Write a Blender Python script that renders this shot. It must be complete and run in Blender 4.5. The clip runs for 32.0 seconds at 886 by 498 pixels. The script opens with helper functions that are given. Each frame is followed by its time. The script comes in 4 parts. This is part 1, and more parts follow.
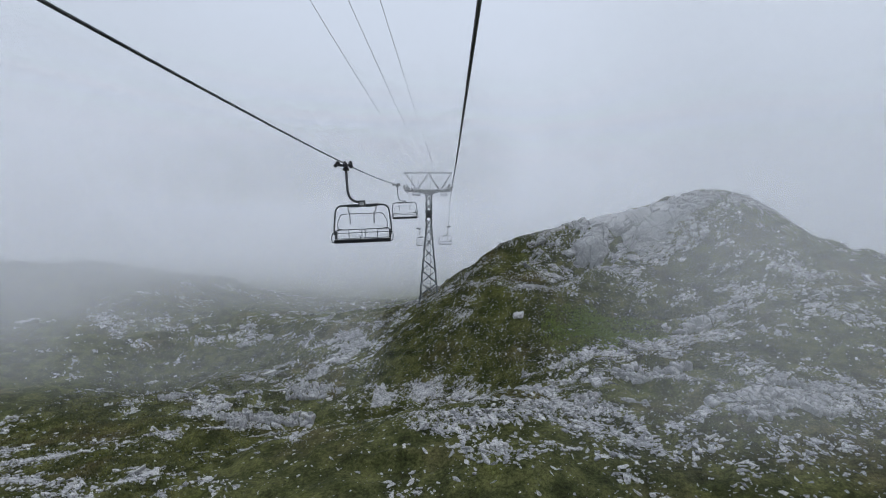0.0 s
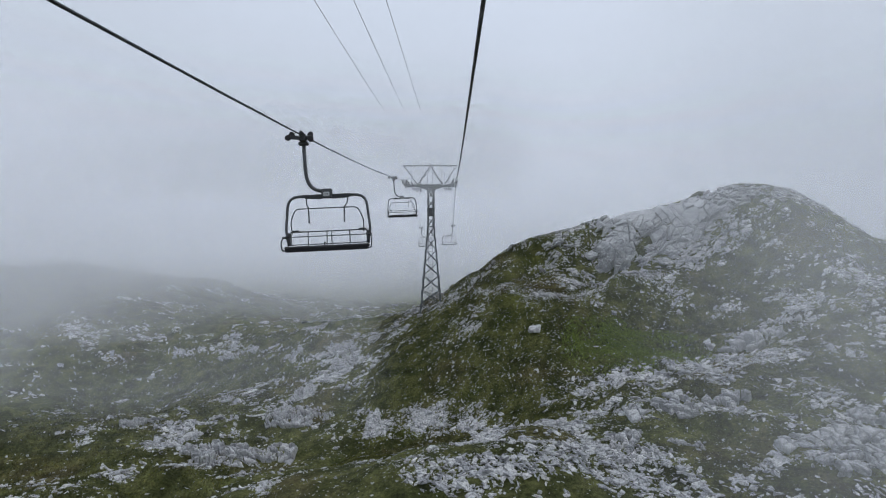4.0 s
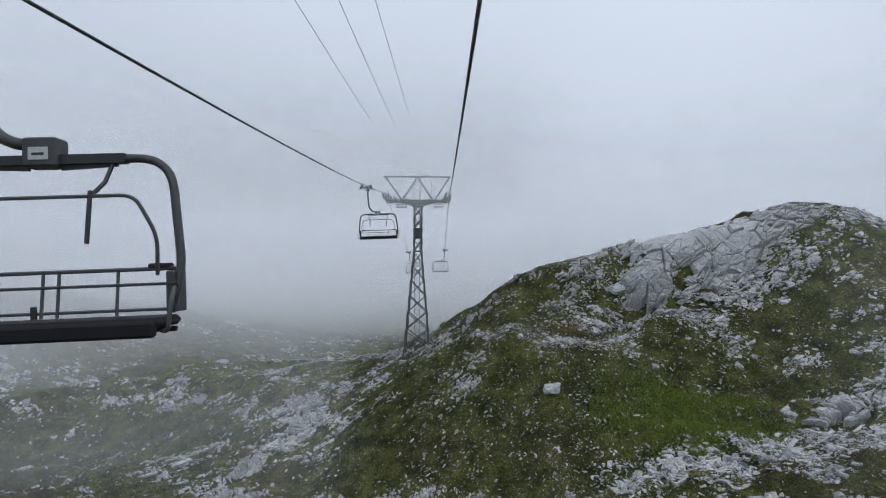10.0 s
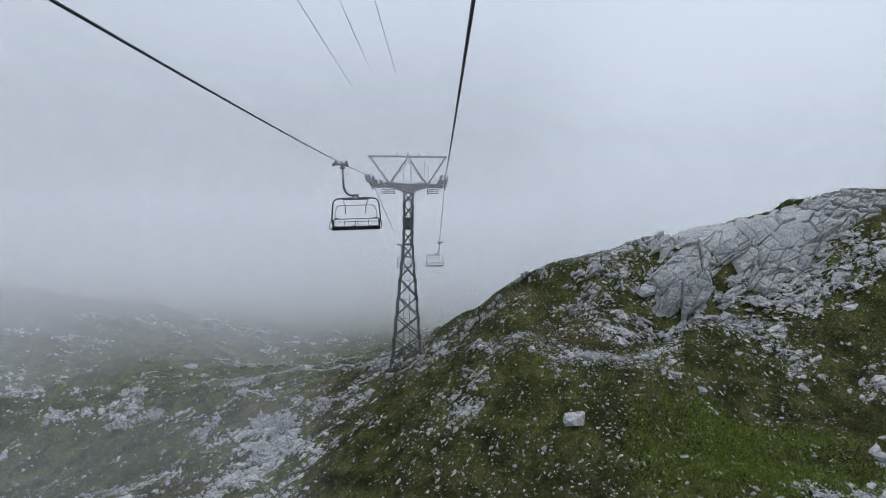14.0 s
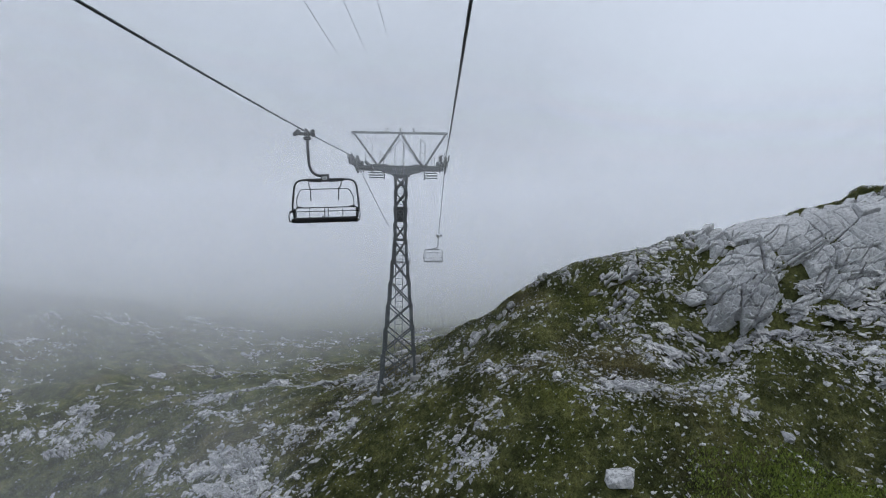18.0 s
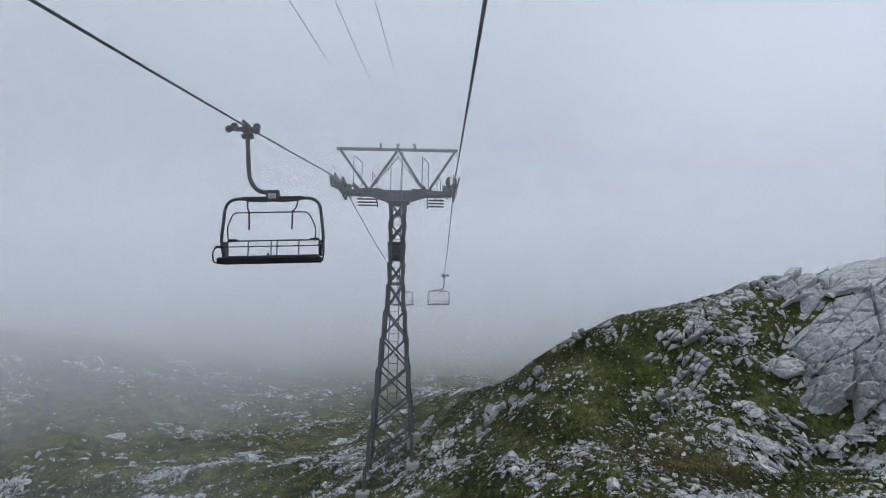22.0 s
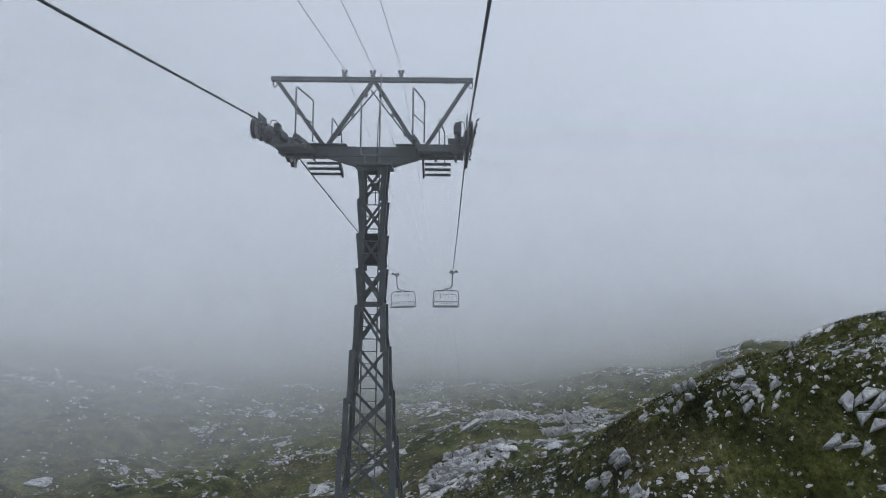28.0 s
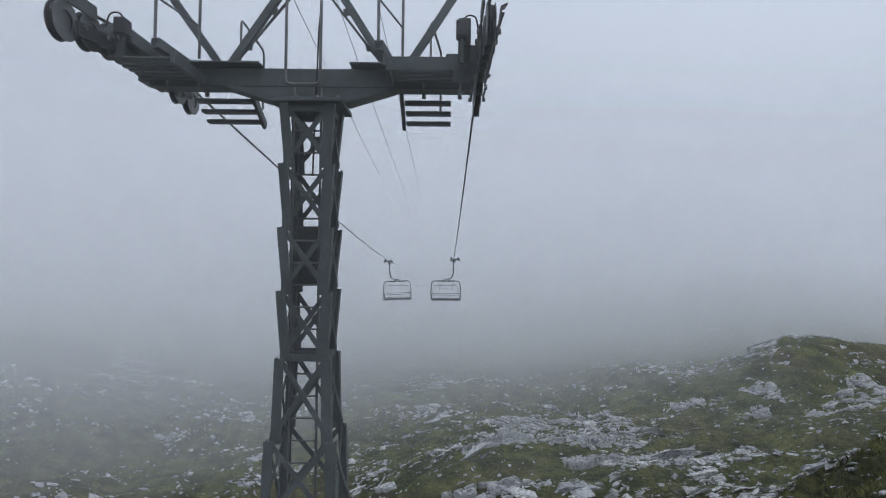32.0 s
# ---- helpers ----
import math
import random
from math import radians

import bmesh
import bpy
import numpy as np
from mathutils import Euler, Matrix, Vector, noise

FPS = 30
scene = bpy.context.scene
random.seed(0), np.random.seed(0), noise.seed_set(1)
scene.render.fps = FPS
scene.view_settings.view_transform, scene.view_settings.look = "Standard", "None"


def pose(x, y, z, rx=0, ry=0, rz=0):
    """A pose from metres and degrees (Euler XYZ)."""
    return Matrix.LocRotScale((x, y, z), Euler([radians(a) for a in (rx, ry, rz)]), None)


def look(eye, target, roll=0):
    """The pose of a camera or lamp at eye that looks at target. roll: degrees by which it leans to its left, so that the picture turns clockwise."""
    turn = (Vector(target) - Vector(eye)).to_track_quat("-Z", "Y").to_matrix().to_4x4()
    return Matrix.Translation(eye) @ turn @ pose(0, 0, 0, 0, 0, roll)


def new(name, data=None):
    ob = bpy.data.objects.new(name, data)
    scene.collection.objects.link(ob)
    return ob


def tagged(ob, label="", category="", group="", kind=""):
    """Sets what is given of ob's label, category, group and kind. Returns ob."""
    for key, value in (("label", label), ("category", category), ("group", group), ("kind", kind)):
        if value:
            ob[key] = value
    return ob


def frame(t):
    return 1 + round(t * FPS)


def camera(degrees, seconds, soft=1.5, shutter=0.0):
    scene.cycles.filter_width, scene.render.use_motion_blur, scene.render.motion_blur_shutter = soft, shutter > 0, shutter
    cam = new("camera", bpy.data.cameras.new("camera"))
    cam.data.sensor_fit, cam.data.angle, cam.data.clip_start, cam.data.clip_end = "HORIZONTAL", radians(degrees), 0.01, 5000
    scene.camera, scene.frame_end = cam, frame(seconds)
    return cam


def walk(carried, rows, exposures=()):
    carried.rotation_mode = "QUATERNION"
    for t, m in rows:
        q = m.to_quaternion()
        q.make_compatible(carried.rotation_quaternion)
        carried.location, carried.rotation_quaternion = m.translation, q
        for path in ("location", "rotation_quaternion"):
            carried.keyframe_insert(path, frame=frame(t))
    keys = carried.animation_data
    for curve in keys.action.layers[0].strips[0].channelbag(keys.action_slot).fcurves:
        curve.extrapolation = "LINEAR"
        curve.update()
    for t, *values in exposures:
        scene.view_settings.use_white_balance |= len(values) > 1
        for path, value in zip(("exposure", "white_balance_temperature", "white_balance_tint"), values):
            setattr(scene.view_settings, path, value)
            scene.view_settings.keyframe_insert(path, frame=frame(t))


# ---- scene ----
cam = camera(75.1, 32.0, soft=1.1)
PATH = [
    (0.0, 0.310, 0.239, 9.638, 90.09, 0.01, -0.05),
    (0.5, 0.317, 1.076, 9.676, 90.17, 0.10, -0.07),
    (1.0, 0.324, 1.911, 9.713, 90.27, 0.11, -0.01),
    (1.5, 0.332, 2.746, 9.750, 90.21, 0.21, 0.10),
    (2.0, 0.339, 3.580, 9.787, 90.14, 0.21, 0.21),
    (2.5, 0.346, 4.413, 9.825, 90.24, 0.25, 0.34),
    (4.5, 0.375, 7.738, 9.976, 89.96, 0.02, 0.36),
    (5.0, 0.382, 8.567, 10.015, 90.17, -0.15, 0.21),
    (5.5, 0.390, 9.395, 10.054, 90.54, -0.30, -0.07),
    (6.0, 0.397, 10.222, 10.093, 90.90, -0.41, -0.26),
    (6.5, 0.404, 11.049, 10.132, 91.28, -0.38, -0.37),
    (7.0, 0.412, 11.875, 10.172, 91.57, -0.20, -0.36),
    (7.5, 0.419, 12.700, 10.212, 91.85, -0.10, -0.30),
    (8.0, 0.426, 13.524, 10.253, 92.07, -0.01, -0.25),
    (8.5, 0.433, 14.347, 10.294, 92.19, 0.06, -0.28),
    (9.0, 0.441, 15.169, 10.336, 92.24, 0.03, -0.33),
    (9.5, 0.448, 15.991, 10.378, 92.33, -0.13, -0.41),
    (10.0, 0.455, 16.812, 10.421, 92.35, -0.36, -0.45),
    (10.5, 0.462, 17.631, 10.464, 92.35, -0.48, -0.45),
    (11.0, 0.470, 18.450, 10.508, 92.43, -0.47, -0.51),
    (11.5, 0.477, 19.268, 10.553, 92.36, -0.31, -0.56),
    (12.0, 0.484, 20.086, 10.598, 92.21, -0.18, -0.64),
    (12.5, 0.491, 20.902, 10.644, 92.06, -0.21, -0.76),
    (13.0, 0.499, 21.717, 10.691, 91.89, -0.29, -0.90),
    (13.5, 0.506, 22.532, 10.738, 91.67, -0.46, -0.93),
    (14.0, 0.513, 23.346, 10.787, 91.50, -0.53, -0.97),
    (14.5, 0.521, 24.158, 10.836, 91.38, -0.42, -0.99),
    (16.5, 0.550, 27.401, 11.042, 90.60, 0.16, -0.98),
    (17.0, 0.557, 28.209, 11.095, 90.62, -0.04, -1.03),
    (17.5, 0.564, 29.016, 11.150, 90.68, -0.29, -1.08),
    (18.0, 0.571, 29.823, 11.206, 90.68, -0.63, -1.08),
    (18.5, 0.579, 30.628, 11.263, 90.86, -0.45, -1.17),
    (19.0, 0.586, 31.433, 11.321, 90.89, -0.39, -1.13),
    (19.5, 0.593, 32.236, 11.380, 91.18, -0.37, -1.08),
    (20.0, 0.600, 33.039, 11.440, 91.77, -0.47, -0.97),
    (20.5, 0.608, 33.841, 11.501, 92.73, -0.67, -0.81),
    (21.0, 0.615, 34.642, 11.564, 93.57, -0.88, -0.66),
    (21.5, 0.622, 35.442, 11.628, 94.08, -1.07, -0.58),
    (22.0, 0.630, 36.241, 11.693, 94.35, -1.16, -0.50),
    (22.5, 0.637, 37.039, 11.760, 94.35, -1.20, -0.40),
    (23.0, 0.644, 37.836, 11.827, 94.31, -1.29, -0.25),
    (23.5, 0.651, 38.632, 11.897, 94.36, -1.34, -0.11),
    (24.0, 0.659, 39.427, 11.967, 94.32, -1.21, 0.02),
    (24.5, 0.666, 40.221, 12.039, 93.99, -1.34, 0.21),
    (26.5, 0.695, 43.388, 12.342, 93.19, -0.93, 0.49),
    (27.0, 0.702, 44.177, 12.421, 93.22, -0.92, 0.43),
    (27.5, 0.709, 44.965, 12.502, 93.24, -0.86, 0.38),
    (28.0, 0.717, 45.753, 12.585, 93.22, -0.59, 0.33),
    (28.5, 0.724, 46.539, 12.670, 93.09, -0.74, 0.31),
    (29.0, 0.731, 47.324, 12.756, 92.97, -0.67, 0.25),
    (29.5, 0.738, 48.108, 12.843, 92.89, -0.55, 0.18),
    (30.0, 0.746, 48.892, 12.933, 92.83, -0.44, 0.14),
    (30.5, 0.753, 49.674, 13.024, 92.73, -0.41, 0.13),
    (31.0, 0.760, 50.455, 13.118, 92.40, -0.55, 0.22),
    (31.5, 0.768, 51.235, 13.212, 91.80, -0.63, 0.32),
    (32.0, 0.775, 52.015, 13.309, 91.10, -0.71, 0.43),
]
walk(cam, [(t, pose(*p)) for t, *p in PATH], [(0.0, 0.09, 6500, 10), (18.5, 0.09, 6500, 10), (23.0, 0.01, 6410, 10), (28.0, -0.02, 6460, 10), (32.0, -0.05, 6460, 10)])

# ---- world, light ----
SKY = (0.520, 0.585, 0.690)
world = bpy.data.worlds.new("sky_in_cloud")
scene.world = world
world.use_nodes = True
wn, wl = world.node_tree.nodes, world.node_tree.links
wn.clear()
w_out = wn.new("ShaderNodeOutputWorld")
w_mix = wn.new("ShaderNodeMixShader")
w_mix.inputs[0].default_value = 0.9
w_sky = wn.new("ShaderNodeTexSky")
w_sky.sky_type, w_sky.sun_disc = "NISHITA", False
w_sky.sun_elevation, w_sky.sun_rotation = radians(50), radians(40)
w_blue = wn.new("ShaderNodeBackground")
w_blue.inputs[1].default_value = 0.06
w_cloud = wn.new("ShaderNodeBackground")
w_cloud.inputs[1].default_value = 1.0
w_co = wn.new("ShaderNodeTexCoord")
w_sep = wn.new("ShaderNodeSeparateXYZ")
w_noise = wn.new("ShaderNodeTexNoise")
w_noise.inputs["Scale"].default_value = 2.2
w_noise.inputs["Detail"].default_value = 3.0
w_add = wn.new("ShaderNodeMath")
w_add.operation = "MULTIPLY_ADD"
w_add.inputs[1].default_value = 0.22
w_ramp = wn.new("ShaderNodeValToRGB")
w_ramp.color_ramp.elements[0].position, w_ramp.color_ramp.elements[0].color = 0.02, (0.485, 0.541, 0.632, 1)
w_ramp.color_ramp.elements[1].position, w_ramp.color_ramp.elements[1].color = 0.62, (0.668, 0.742, 0.870, 1)
wl.new(w_co.outputs["Generated"], w_noise.inputs["Vector"])
wl.new(w_co.outputs["Generated"], w_sep.inputs[0])
wl.new(w_noise.outputs["Fac"], w_add.inputs[0])
w_side = wn.new("ShaderNodeMath")
w_side.operation = "MULTIPLY_ADD"
w_side.inputs[1].default_value = 0.20
wl.new(w_sep.outputs["X"], w_side.inputs[0])
wl.new(w_sep.outputs["Z"], w_side.inputs[2])
wl.new(w_side.outputs[0], w_add.inputs[2])
wl.new(w_add.outputs[0], w_ramp.inputs[0])
wl.new(w_ramp.outputs[0], w_cloud.inputs[0])
wl.new(w_sky.outputs[0], w_blue.inputs[0])
wl.new(w_blue.outputs[0], w_mix.inputs[1])
wl.new(w_cloud.outputs[0], w_mix.inputs[2])
wl.new(w_mix.outputs[0], w_out.inputs[0])

sun = new("sun", bpy.data.lights.new("sun", "SUN"))
sun.data.energy, sun.data.angle, sun.data.color = 0.6, radians(40), (1.0, 0.97, 0.93)
sun.matrix_world = look((0, 0, 60), (-20, 24, 0))
scene.cycles.transparent_max_bounces = 64


# ---- materials ----
def material(name, rough=0.8, metal=0.0):
    m = bpy.data.materials.new(name)
    m.use_nodes = True
    nt = m.node_tree
    b = nt.nodes["Principled BSDF"]
    b.inputs["Roughness"].default_value, b.inputs["Metallic"].default_value = rough, metal
    return m, nt.nodes, nt.links, b


def noise_node(n, l, vec, scale, detail=4.0, rough=0.55):
    t = n.new("ShaderNodeTexNoise")
    t.inputs["Scale"].default_value, t.inputs["Detail"].default_value, t.inputs["Roughness"].default_value = scale, detail, rough
    l.new(vec, t.inputs["Vector"])
    return t.outputs["Fac"]


def ramp(n, l, fac, stops, ease="LINEAR"):
    r = n.new("ShaderNodeValToRGB")
    r.color_ramp.interpolation = ease
    e = r.color_ramp.elements
    while len(e) < len(stops):
        e.new(0.5)
    for k, (p, c) in enumerate(stops):
        e[k].position, e[k].color = p, (*c, 1)
    l.new(fac, r.inputs[0])
    return r.outputs[0]


def mix(n, l, fac, a, b, mode="MIX"):
    x = n.new("ShaderNodeMix")
    x.data_type, x.blend_type = "RGBA", mode
    for sock, v in ((x.inputs[0], fac), (x.inputs[6], a), (x.inputs[7], b)):
        if isinstance(v, (int, float)):
            sock.default_value = v
        elif isinstance(v, tuple):
            sock.default_value = (*v, 1)
        else:
            l.new(v, sock)
    return x.outputs[2]


def bump(n, l, b, height, strength, distance):
    u = n.new("ShaderNodeBump")
    u.inputs["Strength"].default_value, u.inputs["Distance"].default_value = strength, distance
    l.new(height, u.inputs["Height"])
    l.new(u.outputs[0], b.inputs["Normal"])


def turf_colour(n, l, pos):
    """Olive, dark green and brown turf in patches of several sizes; shared by ground and blades."""
    big = noise_node(n, l, pos, 0.16, 5, 0.6)
    mid = noise_node(n, l, pos, 0.75, 6, 0.68)
    green = ramp(n, l, mid, [(0.28, (0.020, 0.025, 0.010)), (0.46, (0.054, 0.061, 0.022)), (0.58, (0.102, 0.109, 0.040)), (0.75, (0.162, 0.164, 0.064))])
    brown = ramp(n, l, mid, [(0.28, (0.032, 0.029, 0.016)), (0.55, (0.098, 0.088, 0.042)), (0.75, (0.190, 0.168, 0.086))])
    f1 = ramp(n, l, big, [(0.52, (0, 0, 0)), (0.66, (0.9, 0.9, 0.9))])
    c = mix(n, l, f1, green, brown)
    # fresher grass where the ground holds water
    wet = noise_node(n, l, pos, 0.30, 4, 0.6)
    lush = ramp(n, l, mid, [(0.30, (0.044, 0.054, 0.012)), (0.50, (0.092, 0.108, 0.024)), (0.72, (0.165, 0.178, 0.050))])
    return mix(n, l, ramp(n, l, wet, [(0.56, (0, 0, 0)), (0.72, (0.6, 0.6, 0.6))]), c, lush)


def turf_material():
    m, n, l, b = material("alpine_turf", 0.95)
    pos = n.new("ShaderNodeNewGeometry").outputs["Position"]
    fine = noise_node(n, l, pos, 6.0, 7, 0.8)
    c = turf_colour(n, l, pos)
    f2 = ramp(n, l, fine, [(0.3, (0.35, 0.35, 0.35)), (0.7, (1.6, 1.6, 1.5))])
    c = mix(n, l, 1.0, c, f2, "MULTIPLY")
    # bare grit between the sods
    grit = noise_node(n, l, pos, 2.4, 7, 0.75)
    f3 = ramp(n, l, grit, [(0.60, (0, 0, 0)), (0.66, (0.3, 0.3, 0.3))])
    c = mix(n, l, f3, c, (0.19, 0.19, 0.18))
    l.new(c, b.inputs["Base Color"])
    b.inputs["Specular IOR Level"].default_value = 0.15
    bump(n, l, b, fine, 1.0, 0.12)
    return m


def rock_material(name, tint=1.0, per_object=False, spread=1.0, stained=1.0):
    m, n, l, b = material(name, 0.88)
    geo = n.new("ShaderNodeNewGeometry")
    pos = geo.outputs["Position"]
    mid = noise_node(n, l, pos, 1.3, 6, 0.65)
    fine = noise_node(n, l, pos, 9.0, 5, 0.7)
    base = ramp(n, l, mid, [(0.28, (0.36 * tint, 0.365 * tint, 0.37 * tint)), (0.5, (0.52 * tint, 0.525 * tint, 0.53 * tint)), (0.75, (0.63 * tint, 0.63 * tint, 0.625 * tint))])
    stain = ramp(n, l, fine, [(0.36, (0.42, 0.42, 0.42)), (0.56, (1, 1, 1))])
    c = mix(n, l, stained, base, stain, "MULTIPLY")
    if per_object:
        rnd = n.new("ShaderNodeObjectInfo").outputs["Random"]
    else:
        rnd = geo.outputs["Random Per Island"]
    vary = ramp(n, l, rnd, [(0.0, (0.66, 0.67, 0.69)), (0.5, (0.95, 0.95, 0.95)), (1.0, (1.20, 1.19, 1.16))])
    c = mix(n, l, spread, c, vary, "MULTIPLY")
    moss = noise_node(n, l, pos, 2.6, 5, 0.7)
    fm = ramp(n, l, moss, [(0.62, (0, 0, 0)), (0.70, (0.75, 0.75, 0.75))])
    c = mix(n, l, fm, c, (0.075, 0.082, 0.045))
    # thin dark cracks
    vor = n.new("ShaderNodeTexVoronoi")
    vor.feature = "DISTANCE_TO_EDGE"
    vor.inputs["Scale"].default_value = 0.8
    warp = n.new("ShaderNodeVectorMath")
    warp.operation = "MULTIPLY_ADD"
    nz = n.new("ShaderNodeTexNoise")
    nz.inputs["Scale"].default_value = 1.1
    l.new(pos, nz.inputs["Vector"])
    l.new(nz.outputs["Color"], warp.inputs[0])
    warp.inputs[1].default_value = (1.3, 1.3, 1.3)
    lay = n.new("ShaderNodeMapping")
    lay.inputs["Rotation"].default_value = (0.3, 0.5, -0.4)
    lay.inputs["Scale"].default_value = (0.45, 0.9, 1.8)
    l.new(pos, lay.inputs["Vector"])
    l.new(lay.outputs[0], warp.inputs[2])
    l.new(warp.outputs[0], vor.inputs["Vector"])
    crack = ramp(n, l, vor.outputs["Distance"], [(0.0, (0.2, 0.2, 0.2)), (0.018, (1, 1, 1))])
    c = mix(n, l, 0.8 if stained == 1.0 else 0.3, c, crack, "MULTIPLY")
    l.new(c, b.inputs["Base Color"])
    b.inputs["Specular IOR Level"].default_value = 0.25
    hgt = mix(n, l, 0.5, fine, crack)
    bump(n, l, b, hgt, 0.8, 0.06)
    return m


def steel_material(name, col, rough, metal, wear=0.25):
    m, n, l, b = material(name, rough, metal)
    co = n.new("ShaderNodeTexCoord").outputs["Object"]
    mid = noise_node(n, l, co, 1.6, 5, 0.65)
    fine = noise_node(n, l, co, 22.0, 4, 0.7)
    lo, hi = tuple(v * (1 - wear) for v in col), tuple(v * (1 + wear) for v in col)
    c = ramp(n, l, mid, [(0.3, lo), (0.7, hi)])
    c = mix(n, l, 0.35, c, ramp(n, l, fine, [(0.3, (0.5, 0.5, 0.5)), (0.65, (1.1, 1.1, 1.1))]), "MULTIPLY")
    l.new(c, b.inputs["Base Color"])
    bump(n, l, b, fine, 0.25, 0.004)
    return m


def grass_material():
    m, n, l, b = material("grass_blades", 0.8)
    geo = n.new("ShaderNodeNewGeometry")
    c = turf_colour(n, l, geo.outputs["Position"])
    v = ramp(n, l, geo.outputs["Random Per Island"], [(0.0, (0.75, 0.75, 0.75)), (0.7, (1.35, 1.35, 1.2)), (1.0, (2.1, 1.9, 1.5))])
    l.new(mix(n, l, 1.0, c, v, "MULTIPLY"), b.inputs["Base Color"])
    b.inputs["Specular IOR Level"].default_value = 0.1
    return m


def fog_material(name, thick, soft):
    """Cloud that lets part of the light through; u runs along the bank, v from its foot to its top."""
    m, n, l, b = material(name, 1.0)
    n.remove(b)
    uv = n.new("ShaderNodeTexCoord").outputs["UV"]
    pos = n.new("ShaderNodeNewGeometry").outputs["Position"]
    sep = n.new("ShaderNodeSeparateXYZ")
    l.new(uv, sep.inputs[0])
    dens = ramp(n, l, sep.outputs["Y"], [(0.0, (0, 0, 0)), (0.12, (0.5,) * 3), (0.25, (1, 1, 1)), (0.38, (0.72,) * 3), (0.48, (0.3,) * 3), (0.58, (0.06,) * 3), (0.72, (0, 0, 0)), (1.0, (0, 0, 0))], "EASE")
    patch = ramp(n, l, noise_node(n, l, pos, 0.035, 3), [(0.3, (0.72,) * 3), (0.7, (1, 1, 1))])
    side = ramp(n, l, sep.outputs["X"], [(0.0, (0, 0, 0)), (soft, (1, 1, 1)), (0.90, (1, 1, 1)), (1.0, (0, 0, 0))], "EASE")
    a = mix(n, l, 1.0, mix(n, l, 1.0, dens, patch, "MULTIPLY"), side, "MULTIPLY")
    a = mix(n, l, 1.0, a, (thick,) * 3, "MULTIPLY")
    dif, tra, clear = n.new("ShaderNodeBsdfDiffuse"), n.new("ShaderNodeBsdfTranslucent"), n.new("ShaderNodeBsdfTransparent")
    for s in (dif, tra):
        s.inputs["Color"].default_value = (0.91, 0.93, 0.965, 1)
    half, veil = n.new("ShaderNodeMixShader"), n.new("ShaderNodeMixShader")
    half.inputs[0].default_value = 0.35
    l.new(dif.outputs[0], half.inputs[1])
    l.new(tra.outputs[0], half.inputs[2])
    l.new(a, veil.inputs[0])
    l.new(clear.outputs[0], veil.inputs[1])
    l.new(half.outputs[0], veil.inputs[2])
    l.new(veil.outputs[0], n["Material Output"].inputs[0])
    return m


M_TURF = turf_material()
M_ROCK = rock_material("limestone_boulder", 1.02, True)
M_SLAB = rock_material("limestone_bedrock", 0.96, True, 0.5, 0.8)
M_CLIFF = rock_material("pale_cliff_limestone", 1.20, True, 0.4, 0.6)
M_STONE = rock_material("limestone_stones", 1.04)
M_GRASS = grass_material()
M_TOWER = steel_material("weathered_grey_steel", (0.086, 0.100, 0.106), 0.6, 0.2)
M_GALV = steel_material("galvanised_steel", (0.17, 0.175, 0.18), 0.5, 0.5)
M_DARK = steel_material("dark_painted_steel", (0.035, 0.038, 0.042), 0.5, 0.2)
M_RUBBER = steel_material("black_rubber", (0.016, 0.016, 0.018), 0.75, 0.0)
M_SEAT = steel_material("dark_seat_pad", (0.007, 0.007, 0.010), 0.9, 0.0)
M_CHAIR = steel_material("dull_chair_steel", (0.085, 0.09, 0.096), 0.6, 0.4)
M_ROPE = steel_material("wire_rope", (0.055, 0.058, 0.062), 0.55, 0.4)
M_PLATE = steel_material("white_plate", (0.55, 0.57, 0.58), 0.5, 0.0, 0.1)
M_CONC = steel_material("weathered_concrete", (0.30, 0.30, 0.29), 0.9, 0.0)


# ---- mesh tools ----
def mesh_of(name, bm, mat, smooth=False):
    me = bpy.data.meshes.new(name)
    bm.normal_update()
    bm.to_mesh(me)
    bm.free()
    me.materials.append(mat)
    if smooth:
        me.shade_smooth()
    return me


def part(name, bm, mat, parent, label="", smooth=False):
    ob = new(name, mesh_of(name, bm, mat, smooth))
    ob.parent = parent
    return tagged(ob, label) if label else ob


def empty(name, loc, label, category, group=""):
    ob = new(name)
    ob.empty_display_size = 0.2
    ob.location = loc
    return tagged(ob, label, category, group)


def box(bm, lo, hi, bev=0.006):
    r = bmesh.ops.create_cube(bm, size=1)
    lo, hi = Vector(lo), Vector(hi)
    for v in r["verts"]:
        v.co = (lo + hi) / 2 + Vector([v.co[i] * (hi - lo)[i] for i in range(3)])
    if bev:
        es = list({e for v in r["verts"] for e in v.link_edges})
        bmesh.ops.bevel(bm, geom=es, offset=bev, segments=1, affect="EDGES")
    return bm


def along(bm, a, b, w, h, side=(0, 1, 0)):
    """A bar of section w x h from a to b; w lies along side."""
    a, b, s = Vector(a), Vector(b), Vector(side)
    d = (b - a).normalized()
    s = (s - d * s.dot(d)).normalized()
    u = d.cross(s)
    ring = [bm.verts.new(p + s * i * w / 2 + u * j * h / 2) for p in (a, b) for i, j in ((-1, -1), (1, -1), (1, 1), (-1, 1))]
    for k in range(4):
        bm.faces.new((ring[k], ring[(k + 1) % 4], ring[4 + (k + 1) % 4], ring[4 + k]))
    bm.faces.new(ring[3::-1]), bm.faces.new(ring[4:])
    return bm


